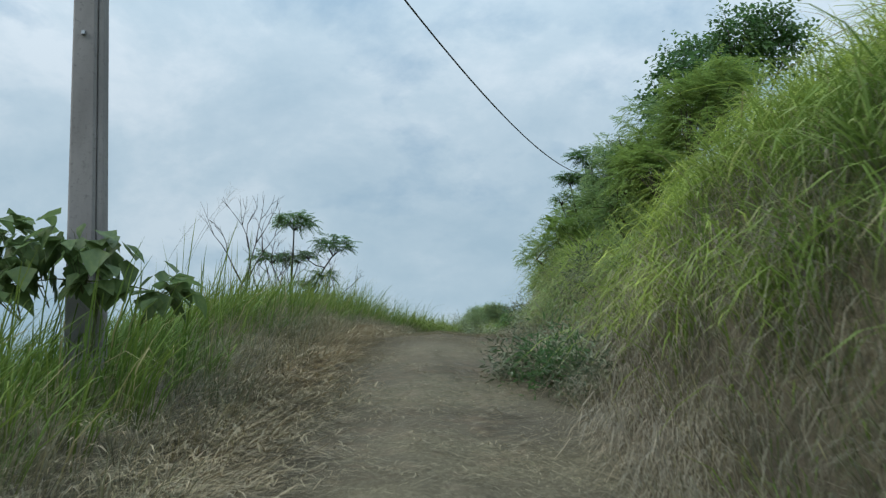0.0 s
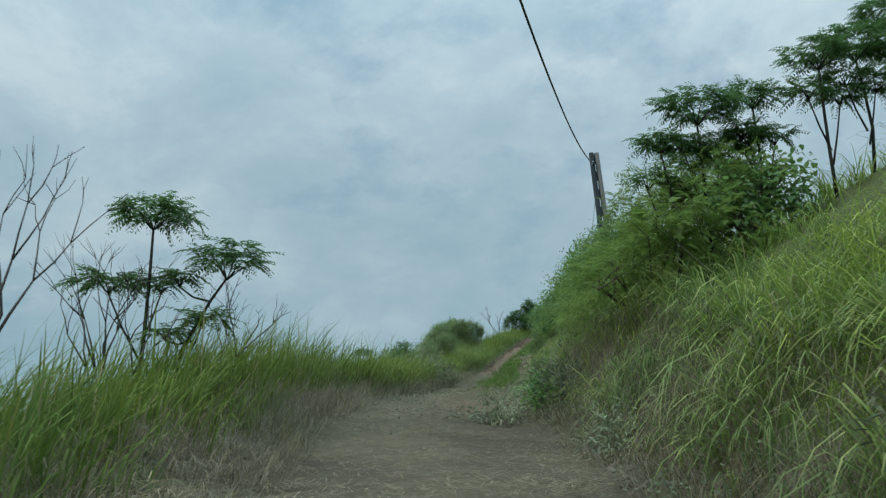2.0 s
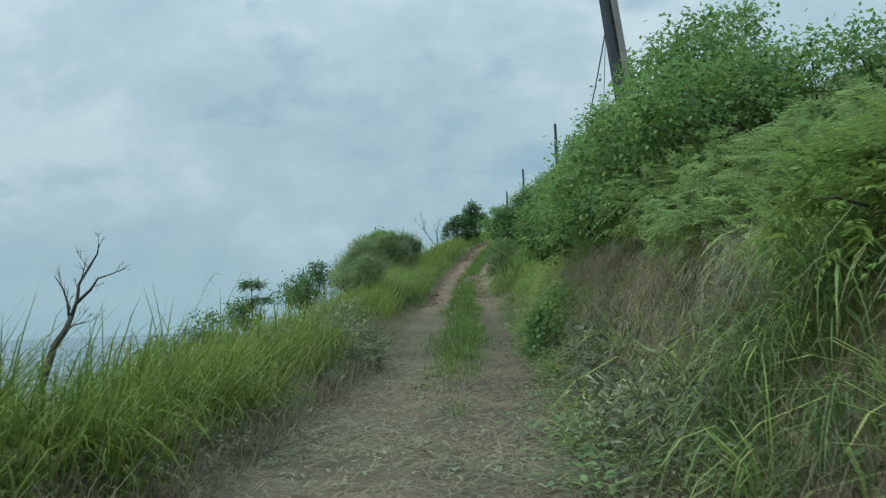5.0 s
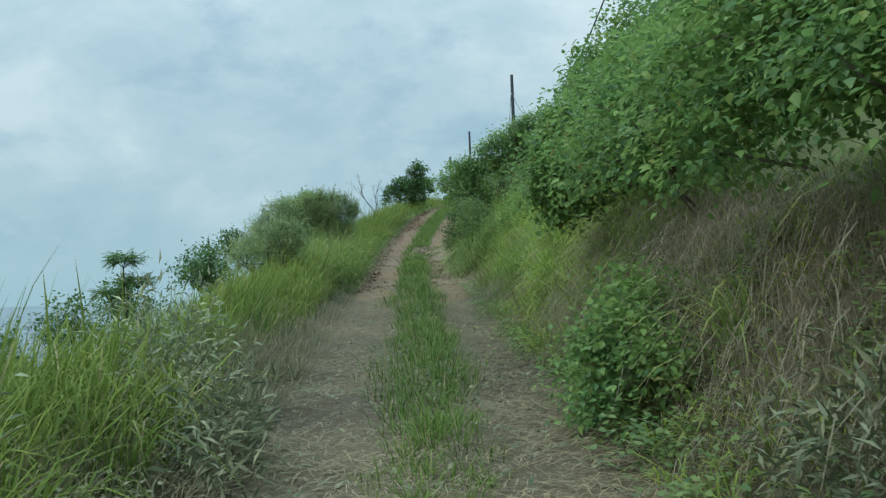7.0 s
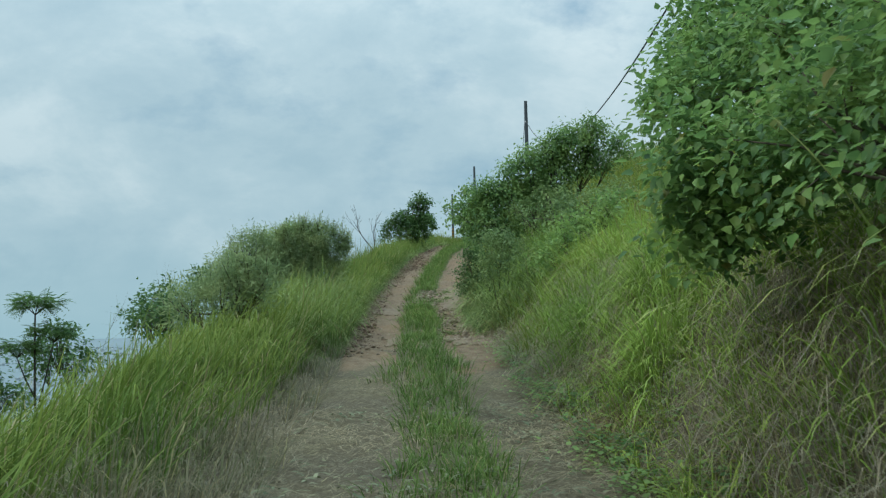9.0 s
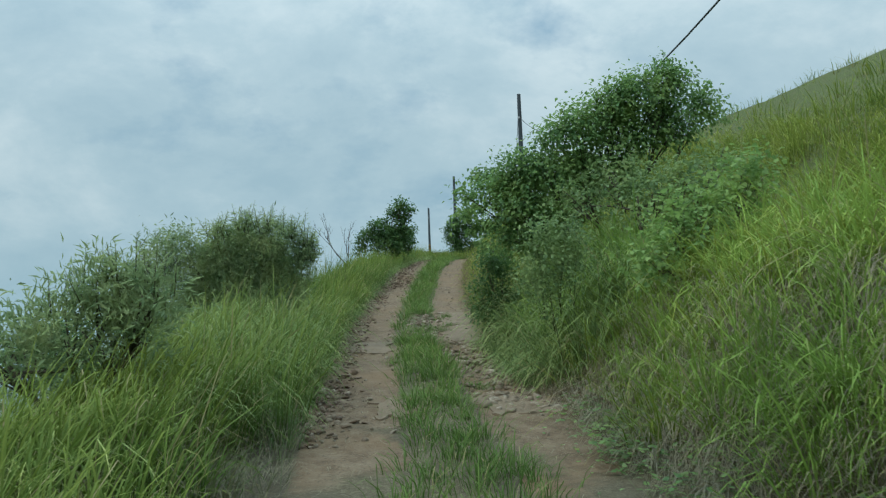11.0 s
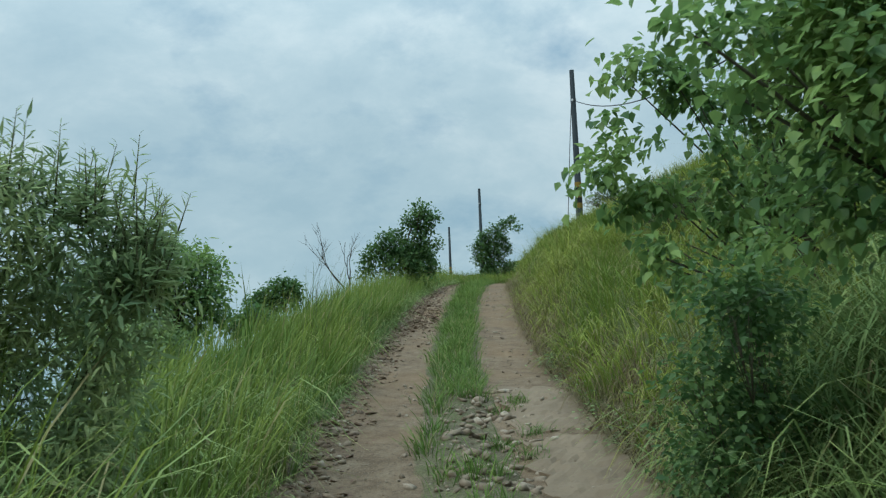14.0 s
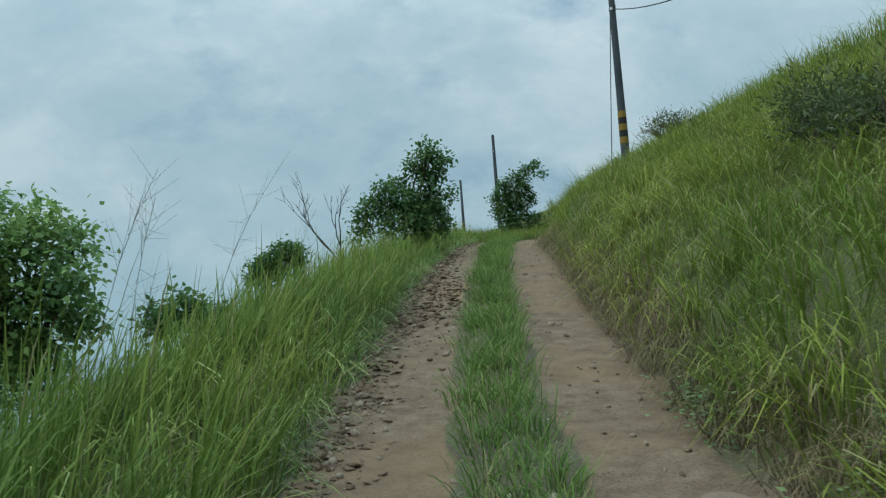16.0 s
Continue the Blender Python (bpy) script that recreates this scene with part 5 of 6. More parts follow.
# crest ahead
shrub("crest_tree", "dark leafy tree clump at the track's crest", on(8.3, 74.4), [((9.07, 73.90, 10.59), 0.32), ((8.77, 74.14, 10.43), 0.24), ((9.53, 74.38, 10.56), 0.20), ((8.94, 73.96, 10.11), 0.28), ((9.25, 74.20, 10.24), 0.21), ((8.38, 74.44, 10.02), 0.22), ((7.99, 74.02, 9.85), 0.25), ((7.68, 74.26, 9.64), 0.21), ((7.49, 74.50, 9.38), 0.22), ((8.43, 74.08, 9.61), 0.34), ((9.01, 74.32, 9.72), 0.33), ((9.40, 73.90, 9.73), 0.19), ((7.97, 74.14, 9.40), 0.32), ((9.19, 74.38, 9.35), 0.28), ((8.65, 73.96, 9.25), 0.32), ((8.1, 74.1, 8.95), 0.33), ((8.8, 74.2, 8.85), 0.33), ((7.5, 74.4, 8.95), 0.26), ((9.4, 74.4, 8.95), 0.26)], "broad", 760, 0.095, D, thick=0.045, category="tree", group="crest trees", per=8, spread=0.09, shell=0.35)
shrub("crest_tree", "dark tree beside the far pole on the crest", on(15.2, 88.4), [((15.98, 87.90, 12.65), 0.23), ((15.68, 88.22, 12.45), 0.29), ((16.37, 88.54, 12.43), 0.15), ((15.17, 87.98, 12.11), 0.33), ((14.79, 88.30, 11.89), 0.33), ((15.63, 88.62, 11.83), 0.40), ((14.44, 88.06, 11.48), 0.29), ((15.06, 88.38, 11.43), 0.48), ((15.85, 88.70, 11.44), 0.33), ((14.60, 88.14, 10.90), 0.40), ((15.38, 88.46, 10.86), 0.43), ((14.9, 88.3, 10.4), 0.49), ((15.9, 88.4, 10.5), 0.41)], "broad", 640, 0.115, D, thick=0.05, category="tree", group="crest trees", per=8, spread=0.1, shell=0.35)
shrub("crest_tree", "far round tree on the slope's shoulder", on(7.4, 134.0), [((7.4, 134.0, 12.8), 1.6), ((5.4, 134.5, 12.0), 1.4)], "broad", 420, 0.36, D, thick=0.1, category="tree", group="crest trees", spread=0.35)
shrub("crest_tree", "small bushy tree behind the crest's grass", on(13.4, 98.0), [((12.8, 98.0, 12.0), 0.8), ((13.8, 98.4, 12.2), 0.7)], "broad", 260, 0.2, D, category="tree", group="crest trees")
for x, yy in ((11.0, 62.0), (11.5, 62.8), (10.75, 60.9), (14.2, 72.2)):
    g = ground_at(x, yy)
    shrub("hill_shrub", "low dark shrub half hidden in hillside grass", (x, yy, g), [((x, yy, g + 0.5), (0.42, 0.4, 0.2)), ((x + 0.45, yy + 0.2, g + 0.5), (0.4, 0.3, 0.18)), ((x - 0.35, yy, g + 0.4), (0.3, 0.3, 0.16))], "narrow", 170, 0.1, M["olive"], group="hillside shrubs")
# dark creeper lying at the foot of the cut bank
shrub("creeper", "dark glossy creeper sprawling at the bank's foot", on(3.6, 34.6), [((3.42, 34.3, 4.05), (0.22, 0.3, 0.24)), ((3.62, 34.2, 4.3), (0.26, 0.3, 0.22)), ((3.95, 34.6, 4.5), (0.24, 0.3, 0.24)), ((3.3, 33.8, 3.86), (0.2, 0.3, 0.12)), ((3.7, 33.7, 4.15), (0.2, 0.25, 0.16))], "broad", 340, 0.056, B, thick=0.004, wood="stem", category="creeper", per=11, spread=0.09)
# cut leafy branches on the verge
def cut_pile(x, yy, long, wide, n, mat, label, tall=0.35):
    g = ground_at(x, yy)
    return shrub("cut_branches", label, (x, yy, g), [((x, yy, g + tall * 0.35), (wide, long, tall)), ((x + wide * 0.6, yy + long * 0.4, g + tall * 0.3), (wide * 0.7, long * 0.6, tall * 0.8))], "narrow", n, 0.1, mat, thick=0.012, per=11, category="branches", group="cut branches", wood="stem", spread=0.12, twig_count=30, droop=0.6)


cut_pile(0.78, 33.4, 0.9, 0.24, 120, M["wilted"], "dark wilted weeds along the verge", 0.3)
cut_pile(0.95, 8.3, 0.45, 0.3, 90, M["dark"], "cut leafy branches heaped on the verge", 0.24)
cut_pile(1.05, 8.5, 0.4, 0.26, 60, M["silver"], "wilting leafy branches lying on the heap", 0.3)
cut_pile(0.65, 8.7, 0.3, 0.22, 60, M["wilted"], "wilting leafy branches lying beside the heap", 0.18)
cut_pile(1.15, 7.6, 0.4, 0.2, 60, M["wilted"], "wilting leafy branches lying beside the heap", 0.2)
cut_pile(1.4, 17.0, 0.5, 0.25, 60, M["silver"], "pale wilting weeds at the bank's foot", 0.22)
cut_pile(0.62, 20.1, 0.2, 0.22, 26, M["silver"], "dry pale branch bits lying on the track", 0.05)
shrub("verge_weed", "leafy green weed at the bank's foot", on(1.45, 21.2), [((1.4, 20.9, 3.25), 0.2), ((1.5, 21.4, 3.35), 0.24), ((1.7, 21.9, 3.3), 0.22)], "broad", 110, 0.062, B, thick=0.01, category="weed", per=8, spread=0.07)
cut_pile(0.78, 20.6, 0.35, 0.3, 40, M["silver"], "pale cut leaves lying on the track", 0.06)
cut_pile(1.9, 12.0, 0.8, 0.35, 150, M["wilted"], "cut leafy branches wilting at the bank's foot")
cut_pile(1.75, 21.0, 0.9, 0.35, 170, M["wilted"], "wilted cut branches heaped beside the track")
cut_pile(2.4, 26.0, 1.2, 0.4, 170, M["wilted"], "wilted cut branches along the bank")
cut_pile(3.1, 29.4, 1.2, 0.4, 120, M["wilted"], "grey-green wilted weeds at the bank's foot", 0.25)
cut_pile(2.5, 27.2, 1.0, 0.4, 130, M["silver"], "grey-green wilted weeds at the bank's foot", 0.28)
cut_pile(3.45, 31.0, 0.8, 0.3, 90, M["wilted"], "grey-green wilted weeds at the bank's foot", 0.28)
cut_pile(0.42, 34.7, 0.6, 0.38, 130, M["silver"], "silver-leaved weed clump in the grass", 0.6)
cut_pile(-0.4, 32.4, 0.4, 0.22, 22, M["silver"], "silver-leaved weed clump in the grass", 0.5)

shrub("large_leaved_plant", "pale large-leaved vine over the bank's shrubs", on(2.9, 17.9), [((2.3, 18.5, 5.15), (0.25, 0.12, 0.14)), ((2.7, 18.5, 5.3), (0.3, 0.12, 0.14)), ((2.5, 18.45, 4.95), (0.2, 0.1, 0.1))], "single", 16, 0.19, F, spread=0.08, thick=0.012, per=4, category="plant", wood="stem", droop=0.8, twig_count=16)
# plant with large leaves round the first pole
shrub("large_leaved_plant", "plant with large drooping leaves round the pole", on(-2.6, 6.45), [((-2.62, 6.45, 2.5), (0.26, 0.14, 0.2)), ((-2.5, 6.5, 2.25), (0.2, 0.12, 0.16)), ((-2.08, 6.55, 2.18), (0.2, 0.14, 0.1)), ((-2.95, 6.45, 2.35), (0.2, 0.15, 0.2)), ((-3.25, 6.5, 2.55), (0.22, 0.16, 0.16)), ((-3.2, 6.4, 2.2), (0.2, 0.15, 0.2))], "single", 52, 0.2, M["pole_leaf"], spread=0.06, thick=0.014, per=4, category="plant", wood="stem", droop=0.9, twig_count=36)


def dead_shrub(base, tall, stems, label, seed, lean=(0, 0)):
    """A bare shrub: forking twigs with no leaf."""
    r = random.Random(seed)
    top = thing("dead_shrub", base, label, "shrub", "bare shrubs")
    paths = []

    def fork(p, d, ln, rad, depth):
        mid = p + d * ln * 0.5 + Vector((r.gauss(0, 0.04), r.gauss(0, 0.04), 0)) * ln
        end = p + d * ln
        paths.append([(p, rad), (mid, rad * 0.85), (end, rad * 0.6)])
        if depth:
            for _ in range(2 if r.random() < 0.75 else 3):
                nd = (d + Vector((r.gauss(0, 0.36), r.gauss(0, 0.36), r.gauss(0.2, 0.2)))).normalized()
                fork(end, nd, ln * r.uniform(0.55, 0.85), rad * 0.6, depth - 1)

    for _ in range(stems):
        d = Vector((r.gauss(lean[0], 0.25), r.gauss(lean[1], 0.25), 1)).normalized()
        fork(Vector((r.gauss(0, 0.08), r.gauss(0, 0.08), -0.1)), d, tall * 0.42, 0.025 * tall / 1.8, 4)
        part("stem", tube_mesh("stem", paths, 4), M["dead"], top)
        paths.clear()
    return top


dead_shrub(on(-3.5, 15.2), 2.1, 2, "bare grey dead shrub standing in tall grass", 3)
dead_shrub(on(-3.2, 17.3), 1.5, 2, "bare dead shrub below the slim trees", 8)
dead_shrub(on(-3.6, 18.4), 1.6, 2, "bare dead shrub below the slim trees", 11)
dead_shrub(on(-2.6, 20.0), 1.4, 2, "bare dead shrub behind the grass", 13)
dead_shrub(on(7.2, 74.6), 2.2, 2, "bare dead twigs beside the crest's trees", 19)
dead_shrub(on(3.75, 34.4), 0.5, 2, "bare grey branches caught in the creeper", 31, (-1.3, -0.3))
dead_shrub(on(1.45, 52.5), 1.75, 2, "bare dead twigs beside the willow bush", 29)


def dead_tree():
    """A leafless leaning tree: a bent trunk, four limbs and their twigs."""
    base = on(-8.9, 51.0)
    r = random.Random(17)
    top = thing("dead_tree", base, "leafless grey dead tree leaning over the slope", "tree", "bare shrubs")
    b = Vector(base)

    def bough(name, pts, r0, r1, twigs):
        pts = [Vector(p) - b for p in pts]
        fine = [[(p, r0 + (r1 - r0) * i / (len(pts) - 1)) for i, p in enumerate(pts)]]
        for _ in range(twigs):
            k = r.randrange(1, len(pts))
            p = pts[k - 1].lerp(pts[k], r.random())
            d = ((pts[k] - pts[k - 1]).normalized() + Vector((r.gauss(0, 0.6), r.gauss(0, 0.4), r.gauss(0.2, 0.4)))).normalized()
            ln = r.uniform(0.3, 0.7)
            m, e = p + d * ln * 0.5, p + d * ln + Vector((0, 0, r.uniform(0, 0.15)))
            fine.append([(p, r1 * 0.8), (m, r1 * 0.6), (e, 0.006)])
            for _ in range(3):
                f = (d + Vector((r.gauss(0, 0.6), r.gauss(0, 0.4), r.gauss(0.2, 0.4)))).normalized()
                q = m.lerp(e, r.random())
                fine.append([(q, r1 * 0.4), (q + f * ln * 0.5, 0.004)])
        part(name, tube_mesh(name, fine, 6), M["dead"], top)

    bough("trunk", [(-8.9, 51, base[2] - 0.3), (-8.7, 51, 2.4), (-8.25, 51, 3.85), (-7.9, 51, 4.35), (-7.7, 51, 4.8)], 0.17, 0.085, 0)
    bough("limb", [(-7.7, 51, 4.8), (-7.53, 51, 5.3), (-7.5, 51.1, 5.8), (-7.2, 51.1, 6.3), (-6.9, 51, 6.75), (-6.85, 51, 7.05)], 0.075, 0.018, 7)
    bough("limb", [(-7.55, 51, 5.2), (-7.1, 50.9, 5.6), (-6.87, 50.9, 5.95), (-6.35, 50.8, 6.1)], 0.06, 0.016, 5)
    bough("limb", [(-7.78, 51, 4.75), (-7.85, 51.1, 5.2), (-8.0, 51.2, 5.65), (-8.3, 51.3, 6.1)], 0.055, 0.016, 5)
    bough("limb", [(-7.98, 51, 4.25), (-7.6, 50.8, 4.5), (-7.1, 50.7, 4.6)], 0.035, 0.012, 4)
    return top


dead_tree()

# ---- poles and cables ----


def prism(bm, a, b, wa, wb, da=None, db=None, bevel=0.02):
    """A tapered four-sided post from a to b, with chamfered corners."""
    da, db = da or wa, db or wb
    rings = []
    for p, w, d in ((a, wa, da), (b, wb, db)):
        c = bevel
        pts = [(-w / 2 + c, -d / 2), (w / 2 - c, -d / 2), (w / 2, -d / 2 + c), (w / 2, d / 2 - c), (w / 2 - c, d / 2), (-w / 2 + c, d / 2), (-w / 2, d / 2 - c), (-w / 2, -d / 2 + c)]
        rings.append([bm.verts.new((p[0] + x, p[1] + y, p[2])) for x, y in pts])
    for i in range(8):
        j = (i + 1) % 8
        bm.faces.new((rings[0][i], rings[0][j], rings[1][j], rings[1][i]))
    bm.faces.new(rings[1])
    bm.faces.new(rings[0][::-1])


def ring(bm, z0, z1, r0, r1, sides=20):
    a = [bm.verts.new((r0 * math.cos(2 * math.pi * i / sides), r0 * math.sin(2 * math.pi * i / sides), z0)) for i in range(sides)]
    b = [bm.verts.new((r1 * math.cos(2 * math.pi * i / sides), r1 * math.sin(2 * math.pi * i / sides), z1)) for i in range(sides)]
    for i in range(sides):
        j = (i + 1) % sides
        bm.faces.new((a[i], a[j], b[j], b[i]))
    bm.faces.new(b)
    bm.faces.new(a[::-1])


def square_pole():
    base = on(-2.7, 6.9, -0.2)
    top = thing("utility_pole", base, "weathered square concrete utility pole rising from grass", "utility pole", "utility poles")
    bm = bmesh.new()
    prism(bm, (-0.03, 0, 0), (-0.45, 0, 6.6), 0.23, 0.15, 0.22, 0.15)
    part("shaft", bm_mesh("shaft", bm), M["concrete"], top)
    # strip added along the shaft's lighter edge, in the same concrete
    bm = bmesh.new()
    prism(bm, (0.115, -0.02, 0), (-0.35, -0.01, 6.6), 0.06, 0.045, 0.13, 0.08, 0.012)
    part("edge_strip", bm_mesh("edge_strip", bm), M["concrete"], top, "paler concrete edge strip")
    bm = bmesh.new()
    prism(bm, (0.1, 0.22, 5.95), (0.1, 0.22, 6.03), 1.1, 1.1, 0.07, 0.07, 0.01)
    part("crossarm", bm_mesh("crossarm", bm), M["metal"], top)
    for z in (2.9, 5.5):
        bm = bmesh.new()
        prism(bm, (-0.03 - 0.064 * z, -0.115 + 0.006 * z, z), (-0.03 - 0.064 * z, -0.115 + 0.006 * z, z + 0.03), 0.03, 0.03, 0.05, 0.05, 0.004)
        part("bolt", bm_mesh("bolt", bm), M["metal"], top)
    return top


def twin_pole():
    gx, gy = 6.75, 38.3
    gz = ground_at(gx, gy) - 0.2
    top = thing("utility_pole", (gx, gy, gz), "twin-bar slotted concrete utility pole above dense bushes", "utility pole", "utility poles")
    tall = 11.72 - gz
    for side in (-1, 1):
        bm = bmesh.new()
        prism(bm, (side * 0.12, 0, 0), (side * 0.09 - 0.72, 0, tall), 0.15, 0.13, 0.26, 0.2, 0.025)
        part("bar", bm_mesh("bar", bm), M["concrete_dark"] if side < 0 else M["concrete"], top)
    for k in range(10):
        z = 0.4 + k * (tall - 0.6) / 9
        bm = bmesh.new()
        prism(bm, (-0.72 * z / tall, 0, z - 0.16), (-0.72 * (z + 0.3) / tall, 0, z + 0.16), 0.12, 0.1, 0.1, 0.1, 0.01)
        part("web", bm_mesh("web", bm), M["concrete_dark"], top)
    bm = bmesh.new()
    prism(bm, (-0.78, -0.16, tall - 0.45), (-0.78, -0.16, tall - 0.33), 0.07, 0.07, 0.07, 0.07, 0.01)
    bracket = part("bracket", bm_mesh("bracket", bm), M["metal"], top, "small steel cable bracket")
    bm = bmesh.new()
    for z0, z1, r0, r1 in ((-0.075, -0.045, 0.03, 0.045), (-0.045, 0.0, 0.032, 0.03), (0.0, 0.03, 0.045, 0.03)):
        ring(bm, tall - 0.4 + z0, tall - 0.4 + z1, r0, r1, 12)
    bmesh.ops.translate(bm, verts=bm.verts, vec=(-0.78, -0.23, 0))
    part("insulator", bm_mesh("insulator", bm), M["cable"], bracket, "dark glazed spool insulator")
    return top


def round_pole(x, y, ztop, r, label, bands=True):
    gz = ground_at(x, y)
    top = thing("utility_pole", (x, y, gz), label, "utility pole", "utility poles")
    tall = ztop - gz
    bm = bmesh.new()
    ring(bm, -0.2, tall, r * 1.25, r * 0.8)
    part("shaft", bm_mesh("shaft", bm, False), M["concrete_dark"], top)
    if bands:
        k = 0
        z = 0.75
        while z < 1.6:
            bm = bmesh.new()
            rr = r * (1.25 - 0.45 * z / tall) + 0.004
            ring(bm, z, z + 0.18, rr, rr - 0.001)
            part("band", bm_mesh("band", bm), M["paint_yellow"] if k % 2 == 0 else M["paint_black"], top, "yellow warning band" if k % 2 == 0 else "black warning band")
            z, k = z + 0.18, k + 1
    bm = bmesh.new()
    ring(bm, tall - 1.12, tall - 1.04, r * 1.0, r * 1.0)
    clamp = part("clamp", bm_mesh("clamp", bm), M["metal"], top, "steel cable clamp")
    bm = bmesh.new()
    ring(bm, tall - 1.13, tall - 1.03, 0.035, 0.045, 12)
    bmesh.ops.translate(bm, verts=bm.verts, vec=(0, -r - 0.03, 0))
    part("insulator", bm_mesh("insulator", bm), M["cable"], clamp, "dark glazed spool insulator")
    return top


square_pole()
twin_pole()
round_pole(15.16, 77.0, 16.24, 0.1, "dark round utility pole with yellow and black bands")
round_pole(20.3, 109.9, 18.58, 0.11, "thin dark utility pole on the crest")
round_pole(23.9, 136.1, 19.86, 0.12, "far thin utility pole on the crest")


def cable(a, b, sag, r, label, n=28):
    a, b = Vector(a), Vector(b)
    pts = []
    for i in range(n + 1):
        s = i / n
        p = a.lerp(b, s)
        p.z -= sag * 4 * s * (1 - s)
        pts.append((p - a, r))
    ob = new("overhead_cable", tube_mesh("overhead_cable", pts and [pts], 6))
    ob.location = a
    ob.data.materials.append(M["cable"])
    return tagged(ob, label, "cable", "overhead cables")


cable((-2.25, 7.35, 7.37), (6.0, 38.25, 11.35), 0.95, 0.016, "black overhead cable strung between concrete poles")
cable((6.1, 38.3, 10.1), (15.16, 76.95, 15.15), 2.3, 0.014, "black overhead cable sagging towards the next pole")
cable((6.05, 38.15, 10.3), (5.55, 37.2, 7.6), 0.05, 0.007, "loose earth wire beside the twin-bar pole")
cable((15.05, 76.9, 15.1), (14.55, 76.6, ground_at(14.55, 76.6)), -0.12, 0.012, "thin stay wire beside the banded pole")

# ---- stones ----
ICO = bmesh.new()
bmesh.ops.create_icosphere(ICO, subdivisions=1, radius=1.0)
ICO_V = np.array([v.co[:] for v in ICO.verts])
ICO_F = [tuple(v.index for v in f.verts) for f in ICO.faces]
ICO.free()


def scatter_stones(name, y, u, size, label, material=None, flat=1.0):
    n = len(y)
    f = axes_from(unit(n) * np.array([1, 1, 0.25]), unit(n) * 0.35 + np.array([0, 0, 1.0])) if flat < 1 else axes_from(unit(n), unit(n))
    sz = size[:, None] * np.stack([R.uniform(0.6, 1.3, n), R.uniform(0.6, 1.3, n), R.uniform(0.4, 0.8, n) * flat], 1)
    v, sizes, loops = repeat(ICO_V, ICO_F, place(y, u, size * 0.15), f, sz)
    v = v + R.normal(0, 0.16, v.shape) * np.array([1, 1, flat]) * np.repeat(size, len(ICO_V))[:, None]
    me = raw_mesh(name, v, sizes, loops)
    me.materials.append(material or M["stone"])
    return tagged(new(name, me), label, "stones", kind="stuff")


n = 2600
y = R.uniform(46, 80, n)
u = np.where(R.random(n) < 0.6, R.normal(-1.15, 0.12, n), R.uniform(-1.25, 1.25, n))
scatter_stones("gravel", y, u, 0.012 + 0.03 * R.random(n) ** 3, "loose tan gravel along the wheel tracks")
n = 2600
y = np.concatenate([R.uniform(46, 80, 1900), R.normal(66, 1.6, 700)])
u = np.concatenate([R.normal(-1.12, 0.15, 1900), R.normal(-0.72, 0.22, 700)])
scatter_stones("rock_chips", y, u, 0.012 + 0.04 * R.random(n) ** 2, "flat brown chips of broken rock along the wheel track", M["chip"], 0.4)
n = 1500
y = np.concatenate([R.uniform(47, 53, 1050), R.uniform(53.6, 57.6, 450)])
u = np.where(y < 53.3, R.normal(0.85, 0.3, n), R.normal(0.25, 0.24, n))
scatter_stones("broken_stone", y, u, 0.014 + 0.055 * R.random(n) ** 2.6, "broken tan stones washed out of the track", flat=0.75)


def seed_stalk(x, y, tall, lean, label):
    """A thin arching grass stalk with an open plume."""
    top = thing("seed_stalk", on(x, y), label, "grass stalk", "seed stalks")
    pts = [Vector((lean[0] * s * s, lean[1] * s * s, tall * (s - 0.12 * s * s * s))) for s in np.linspace(0, 1, 9)]
    part("stalk", tube_mesh("stalk", [[(p, 0.0024 - 0.0002 * i) for i, p in enumerate(pts)]], 4), M["stem"], top)
    fine = []
    for k in range(18):
        s = R.uniform(0.72, 1.0)
        p = Vector((lean[0] * s * s, lean[1] * s * s, tall * (s - 0.12 * s * s * s)))
        d = Vector(unit(1)[0]) * 0.12 + Vector((lean[0], lean[1], tall)) * 0.04
        fine.append([(p, 0.0007), (p + d, 0.0004)])
    part("plume", tube_mesh("plume", fine, 3), M["grass_dry"], top, "sparse pale seed plume")["kind"] = "stuff"
    return top


for x, yy, tl, ln in ((-2.9, 9.6, 1.7, (0.5, 0.1)), (-3.0, 9.9, 1.9, (0.6, 0.1)), (-2.7, 10.2, 1.6, (0.4, 0)), (-3.3, 10.0, 1.6, (0.55, 0)), (4.5, 57.0, 1.8, (0.33, 0)), (4.62, 57.15, 1.7, (0.18, 0)), (4.8, 58.0, 1.8, (0.42, 0)), (4.7, 57.4, 1.35, (0.04, 0)),
                      (-1.3, 31.5, 1.5, (0.4, 0)), (-0.9, 33.0, 1.4, (0.3, 0)), (0.6, 41.5, 1.5, (0.35, 0)), (0.2, 42.0, 1.4, (0.3, 0)), (5.6, 67.0, 1.6, (0.4, 0))):
    seed_stalk(x, yy, tl, ln, "thin arching seed stalk above the grass")


def stone(x, y, r, label):
    bm = bmesh.new()
    bmesh.ops.create_icosphere(bm, subdivisions=3, radius=r)
    for v in bm.verts:
        v.co *= 1 + 0.18 * noise.noise(v.co * (2.2 / r) * 0.6)
        v.co.z *= 0.72
    ob = new("stone", bm_mesh("stone", bm, True))
    ob.data.materials.append(M["stone"])
    ob.location = (x, y, ground_at(x, y) + r * 0.4)
    return tagged(ob, label, "stone", "single stones")


stone(6.29, 57.0, 0.06, "pale rounded stone on the grass strip")
stone(6.15, 56.7, 0.04, "small tan stone beside a larger one")


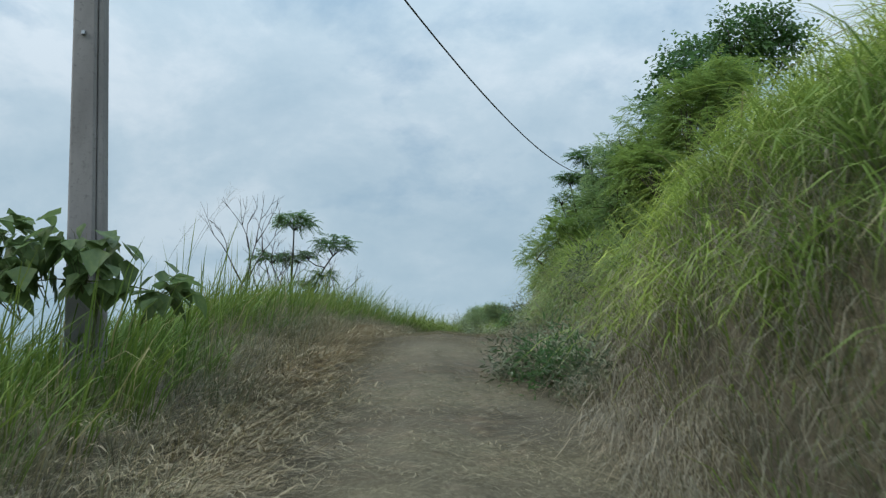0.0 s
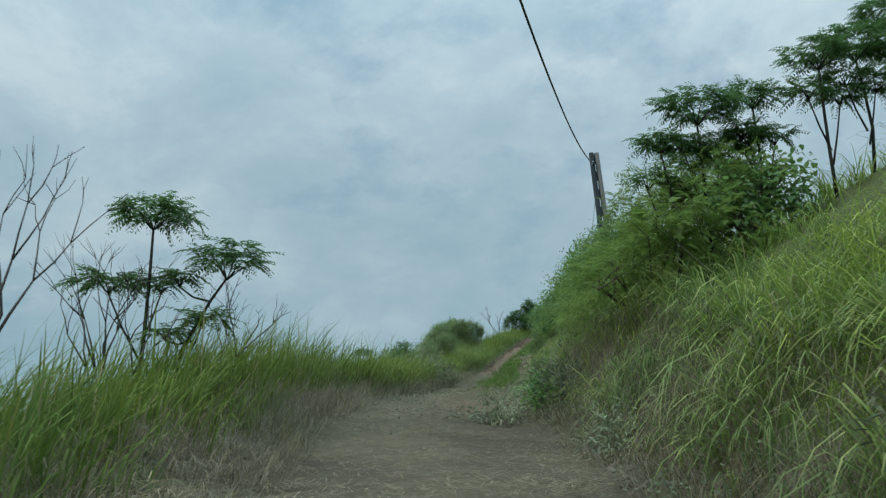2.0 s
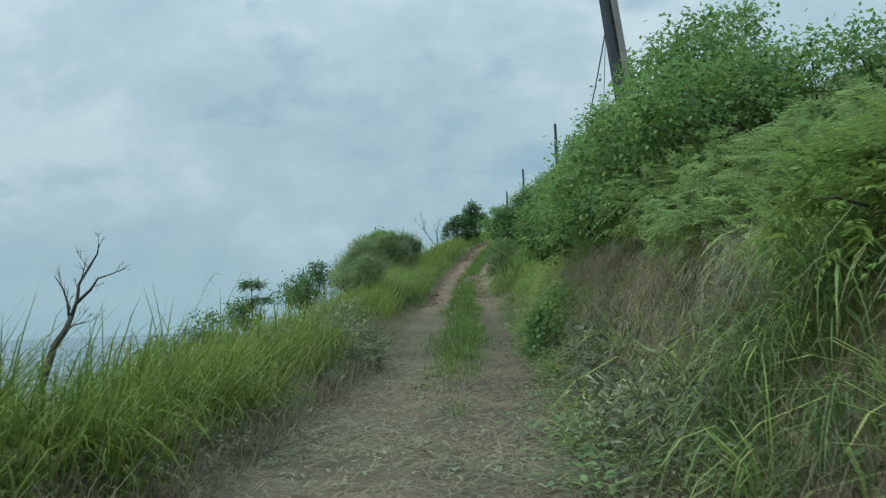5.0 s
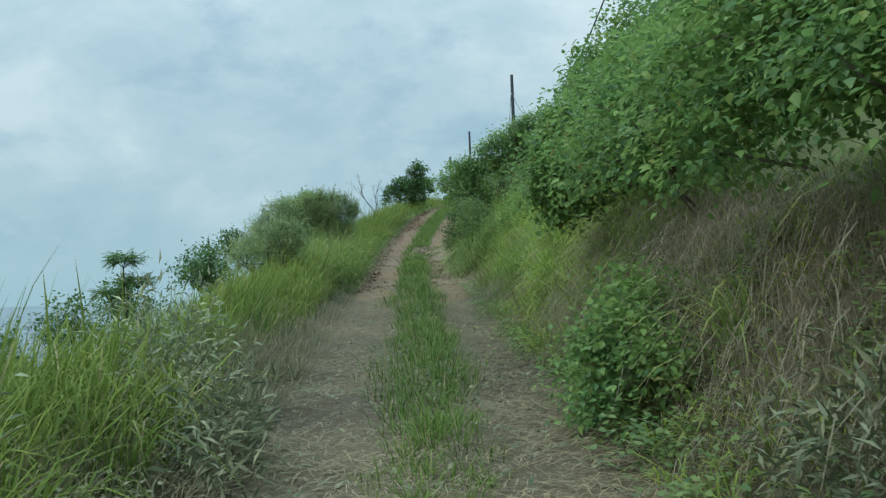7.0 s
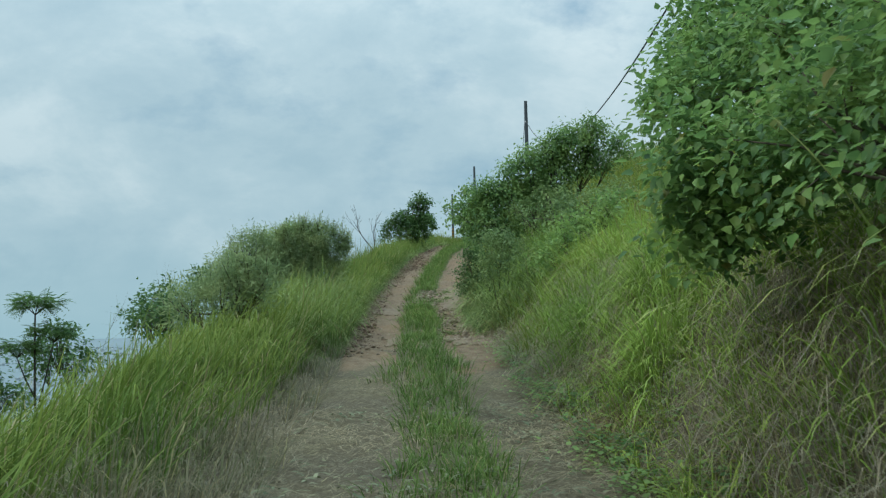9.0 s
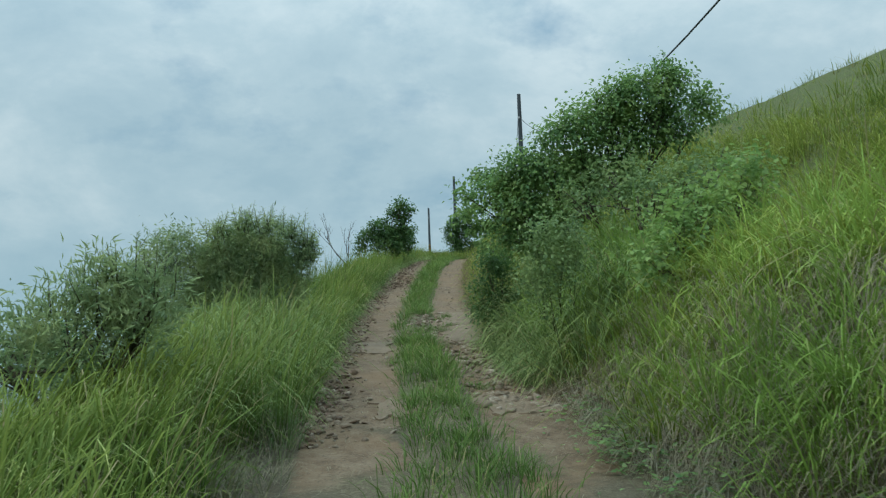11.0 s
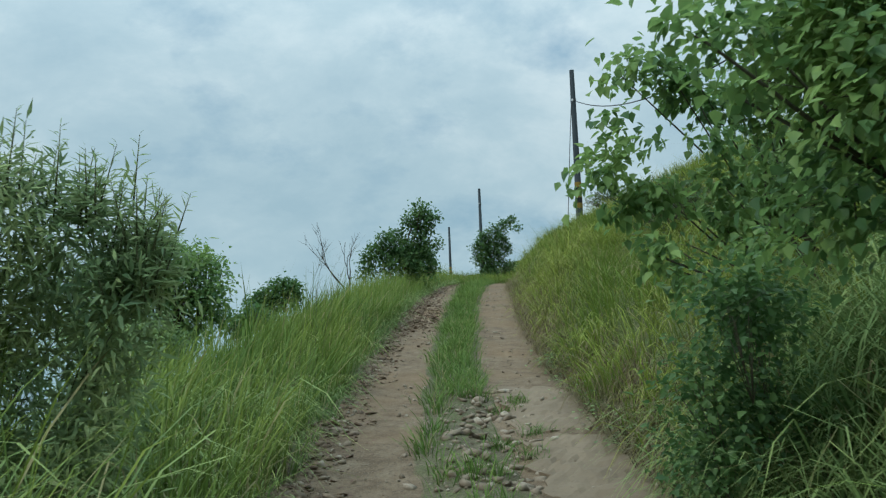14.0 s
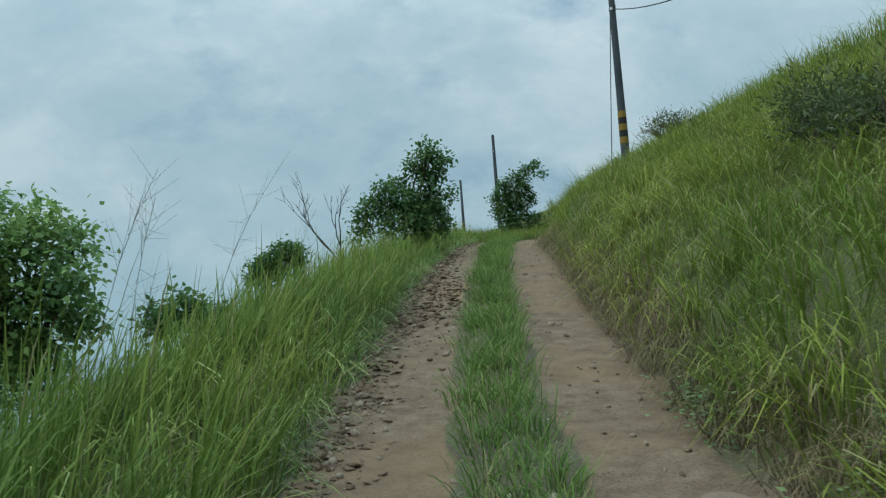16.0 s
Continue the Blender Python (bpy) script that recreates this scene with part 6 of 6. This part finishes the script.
def slab(y0, y1, u0, u1, rise, label):
    """A broken length of the old concrete wheel track, ragged at both ends."""
    nu, ny = 14, max(6, int((y1 - y0) / 0.1))
    base = place([y0], [u0])[0]
    rows = []
    for j in range(ny + 1):
        row = []
        for i in range(nu + 1):
            s, q = i / nu, j / ny
            end = (0.03 * R.normal() + 0.06 * math.sin(i * 1.1 + y0)) * (j in (0, ny))
            side = (0.03 * R.normal() + 0.05 * math.sin(j * 0.7 + u0)) * (i in (0, nu))
            row.append(place([y0 + (y1 - y0) * q + end], [u0 + (u1 - u0) * s + side], rise + 0.006 * R.normal())[0] - base)
        rows.append(row)
    bm = bmesh.new()
    grid = [[bm.verts.new(p) for p in row] for row in rows]
    for j in range(ny):
        for i in range(nu):
            bm.faces.new((grid[j][i], grid[j][i + 1], grid[j + 1][i + 1], grid[j + 1][i]))
    edge = bmesh.ops.extrude_edge_only(bm, edges=[e for e in bm.edges if e.is_boundary])
    for v in edge["geom"]:
        if isinstance(v, bmesh.types.BMVert):
            v.co.z -= 0.14
    ob = new("concrete_slab", bm_mesh("concrete_slab", bm))
    ob.data.materials.append(M["slab"])
    ob.location = base
    return tagged(ob, label, "slab", "broken track slabs")


slab(53.0, 55.2, 0.5, 1.3, 0.016, "broken dusty concrete slab with a ragged edge")
slab(55.5, 57.8, 0.46, 1.28, 0.012, "dusty concrete slab of the old wheel track")
slab(46.9, 48.2, 0.42, 1.15, 0.014, "broken dusty concrete slab with a ragged edge")
slab(47.0, 47.8, -0.62, -0.2, 0.02, "pale broken corner of a concrete slab")
slab(51.6, 53.1, -1.18, -0.45, 0.012, "worn dusty concrete slab of the old wheel track")

# ---- the plain far below ----


def town():
    n = 2600
    d = 700 + 1900 * R.random(n) ** 1.5
    a = np.radians(R.uniform(-40, 25, n))
    x, y = -np.sin(-a) * d, np.cos(a) * d + 50
    u = x - table(CX, y)
    z = height(y, u)
    cube = np.array([(sx, sy, sz) for sx in (-0.5, 0.5) for sy in (-0.5, 0.5) for sz in (0, 1)], float)
    faces = [(0, 1, 3, 2), (4, 6, 7, 5), (0, 4, 5, 1), (2, 3, 7, 6), (1, 5, 7, 3)]
    w = R.uniform(0, np.pi, n)
    f = np.stack([np.stack([np.cos(w), np.sin(w), 0 * w], 1), np.stack([-np.sin(w), np.cos(w), 0 * w], 1), np.tile([0, 0, 1.0], (n, 1))], 1)
    ok = z < PLAIN + 8
    size = np.stack([R.uniform(3, 9, n), R.uniform(3, 8, n), R.uniform(1.5, 4, n)], 1)
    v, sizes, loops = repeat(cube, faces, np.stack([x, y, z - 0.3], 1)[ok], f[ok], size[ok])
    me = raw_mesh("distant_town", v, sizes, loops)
    # wall colours paled towards the plain's blue-grey, so distance haze is painted in
    m = Mat("hazed_town_wall")
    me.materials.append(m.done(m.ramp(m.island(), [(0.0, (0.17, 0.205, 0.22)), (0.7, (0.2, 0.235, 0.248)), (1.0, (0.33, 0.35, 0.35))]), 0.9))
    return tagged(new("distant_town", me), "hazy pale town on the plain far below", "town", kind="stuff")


town()
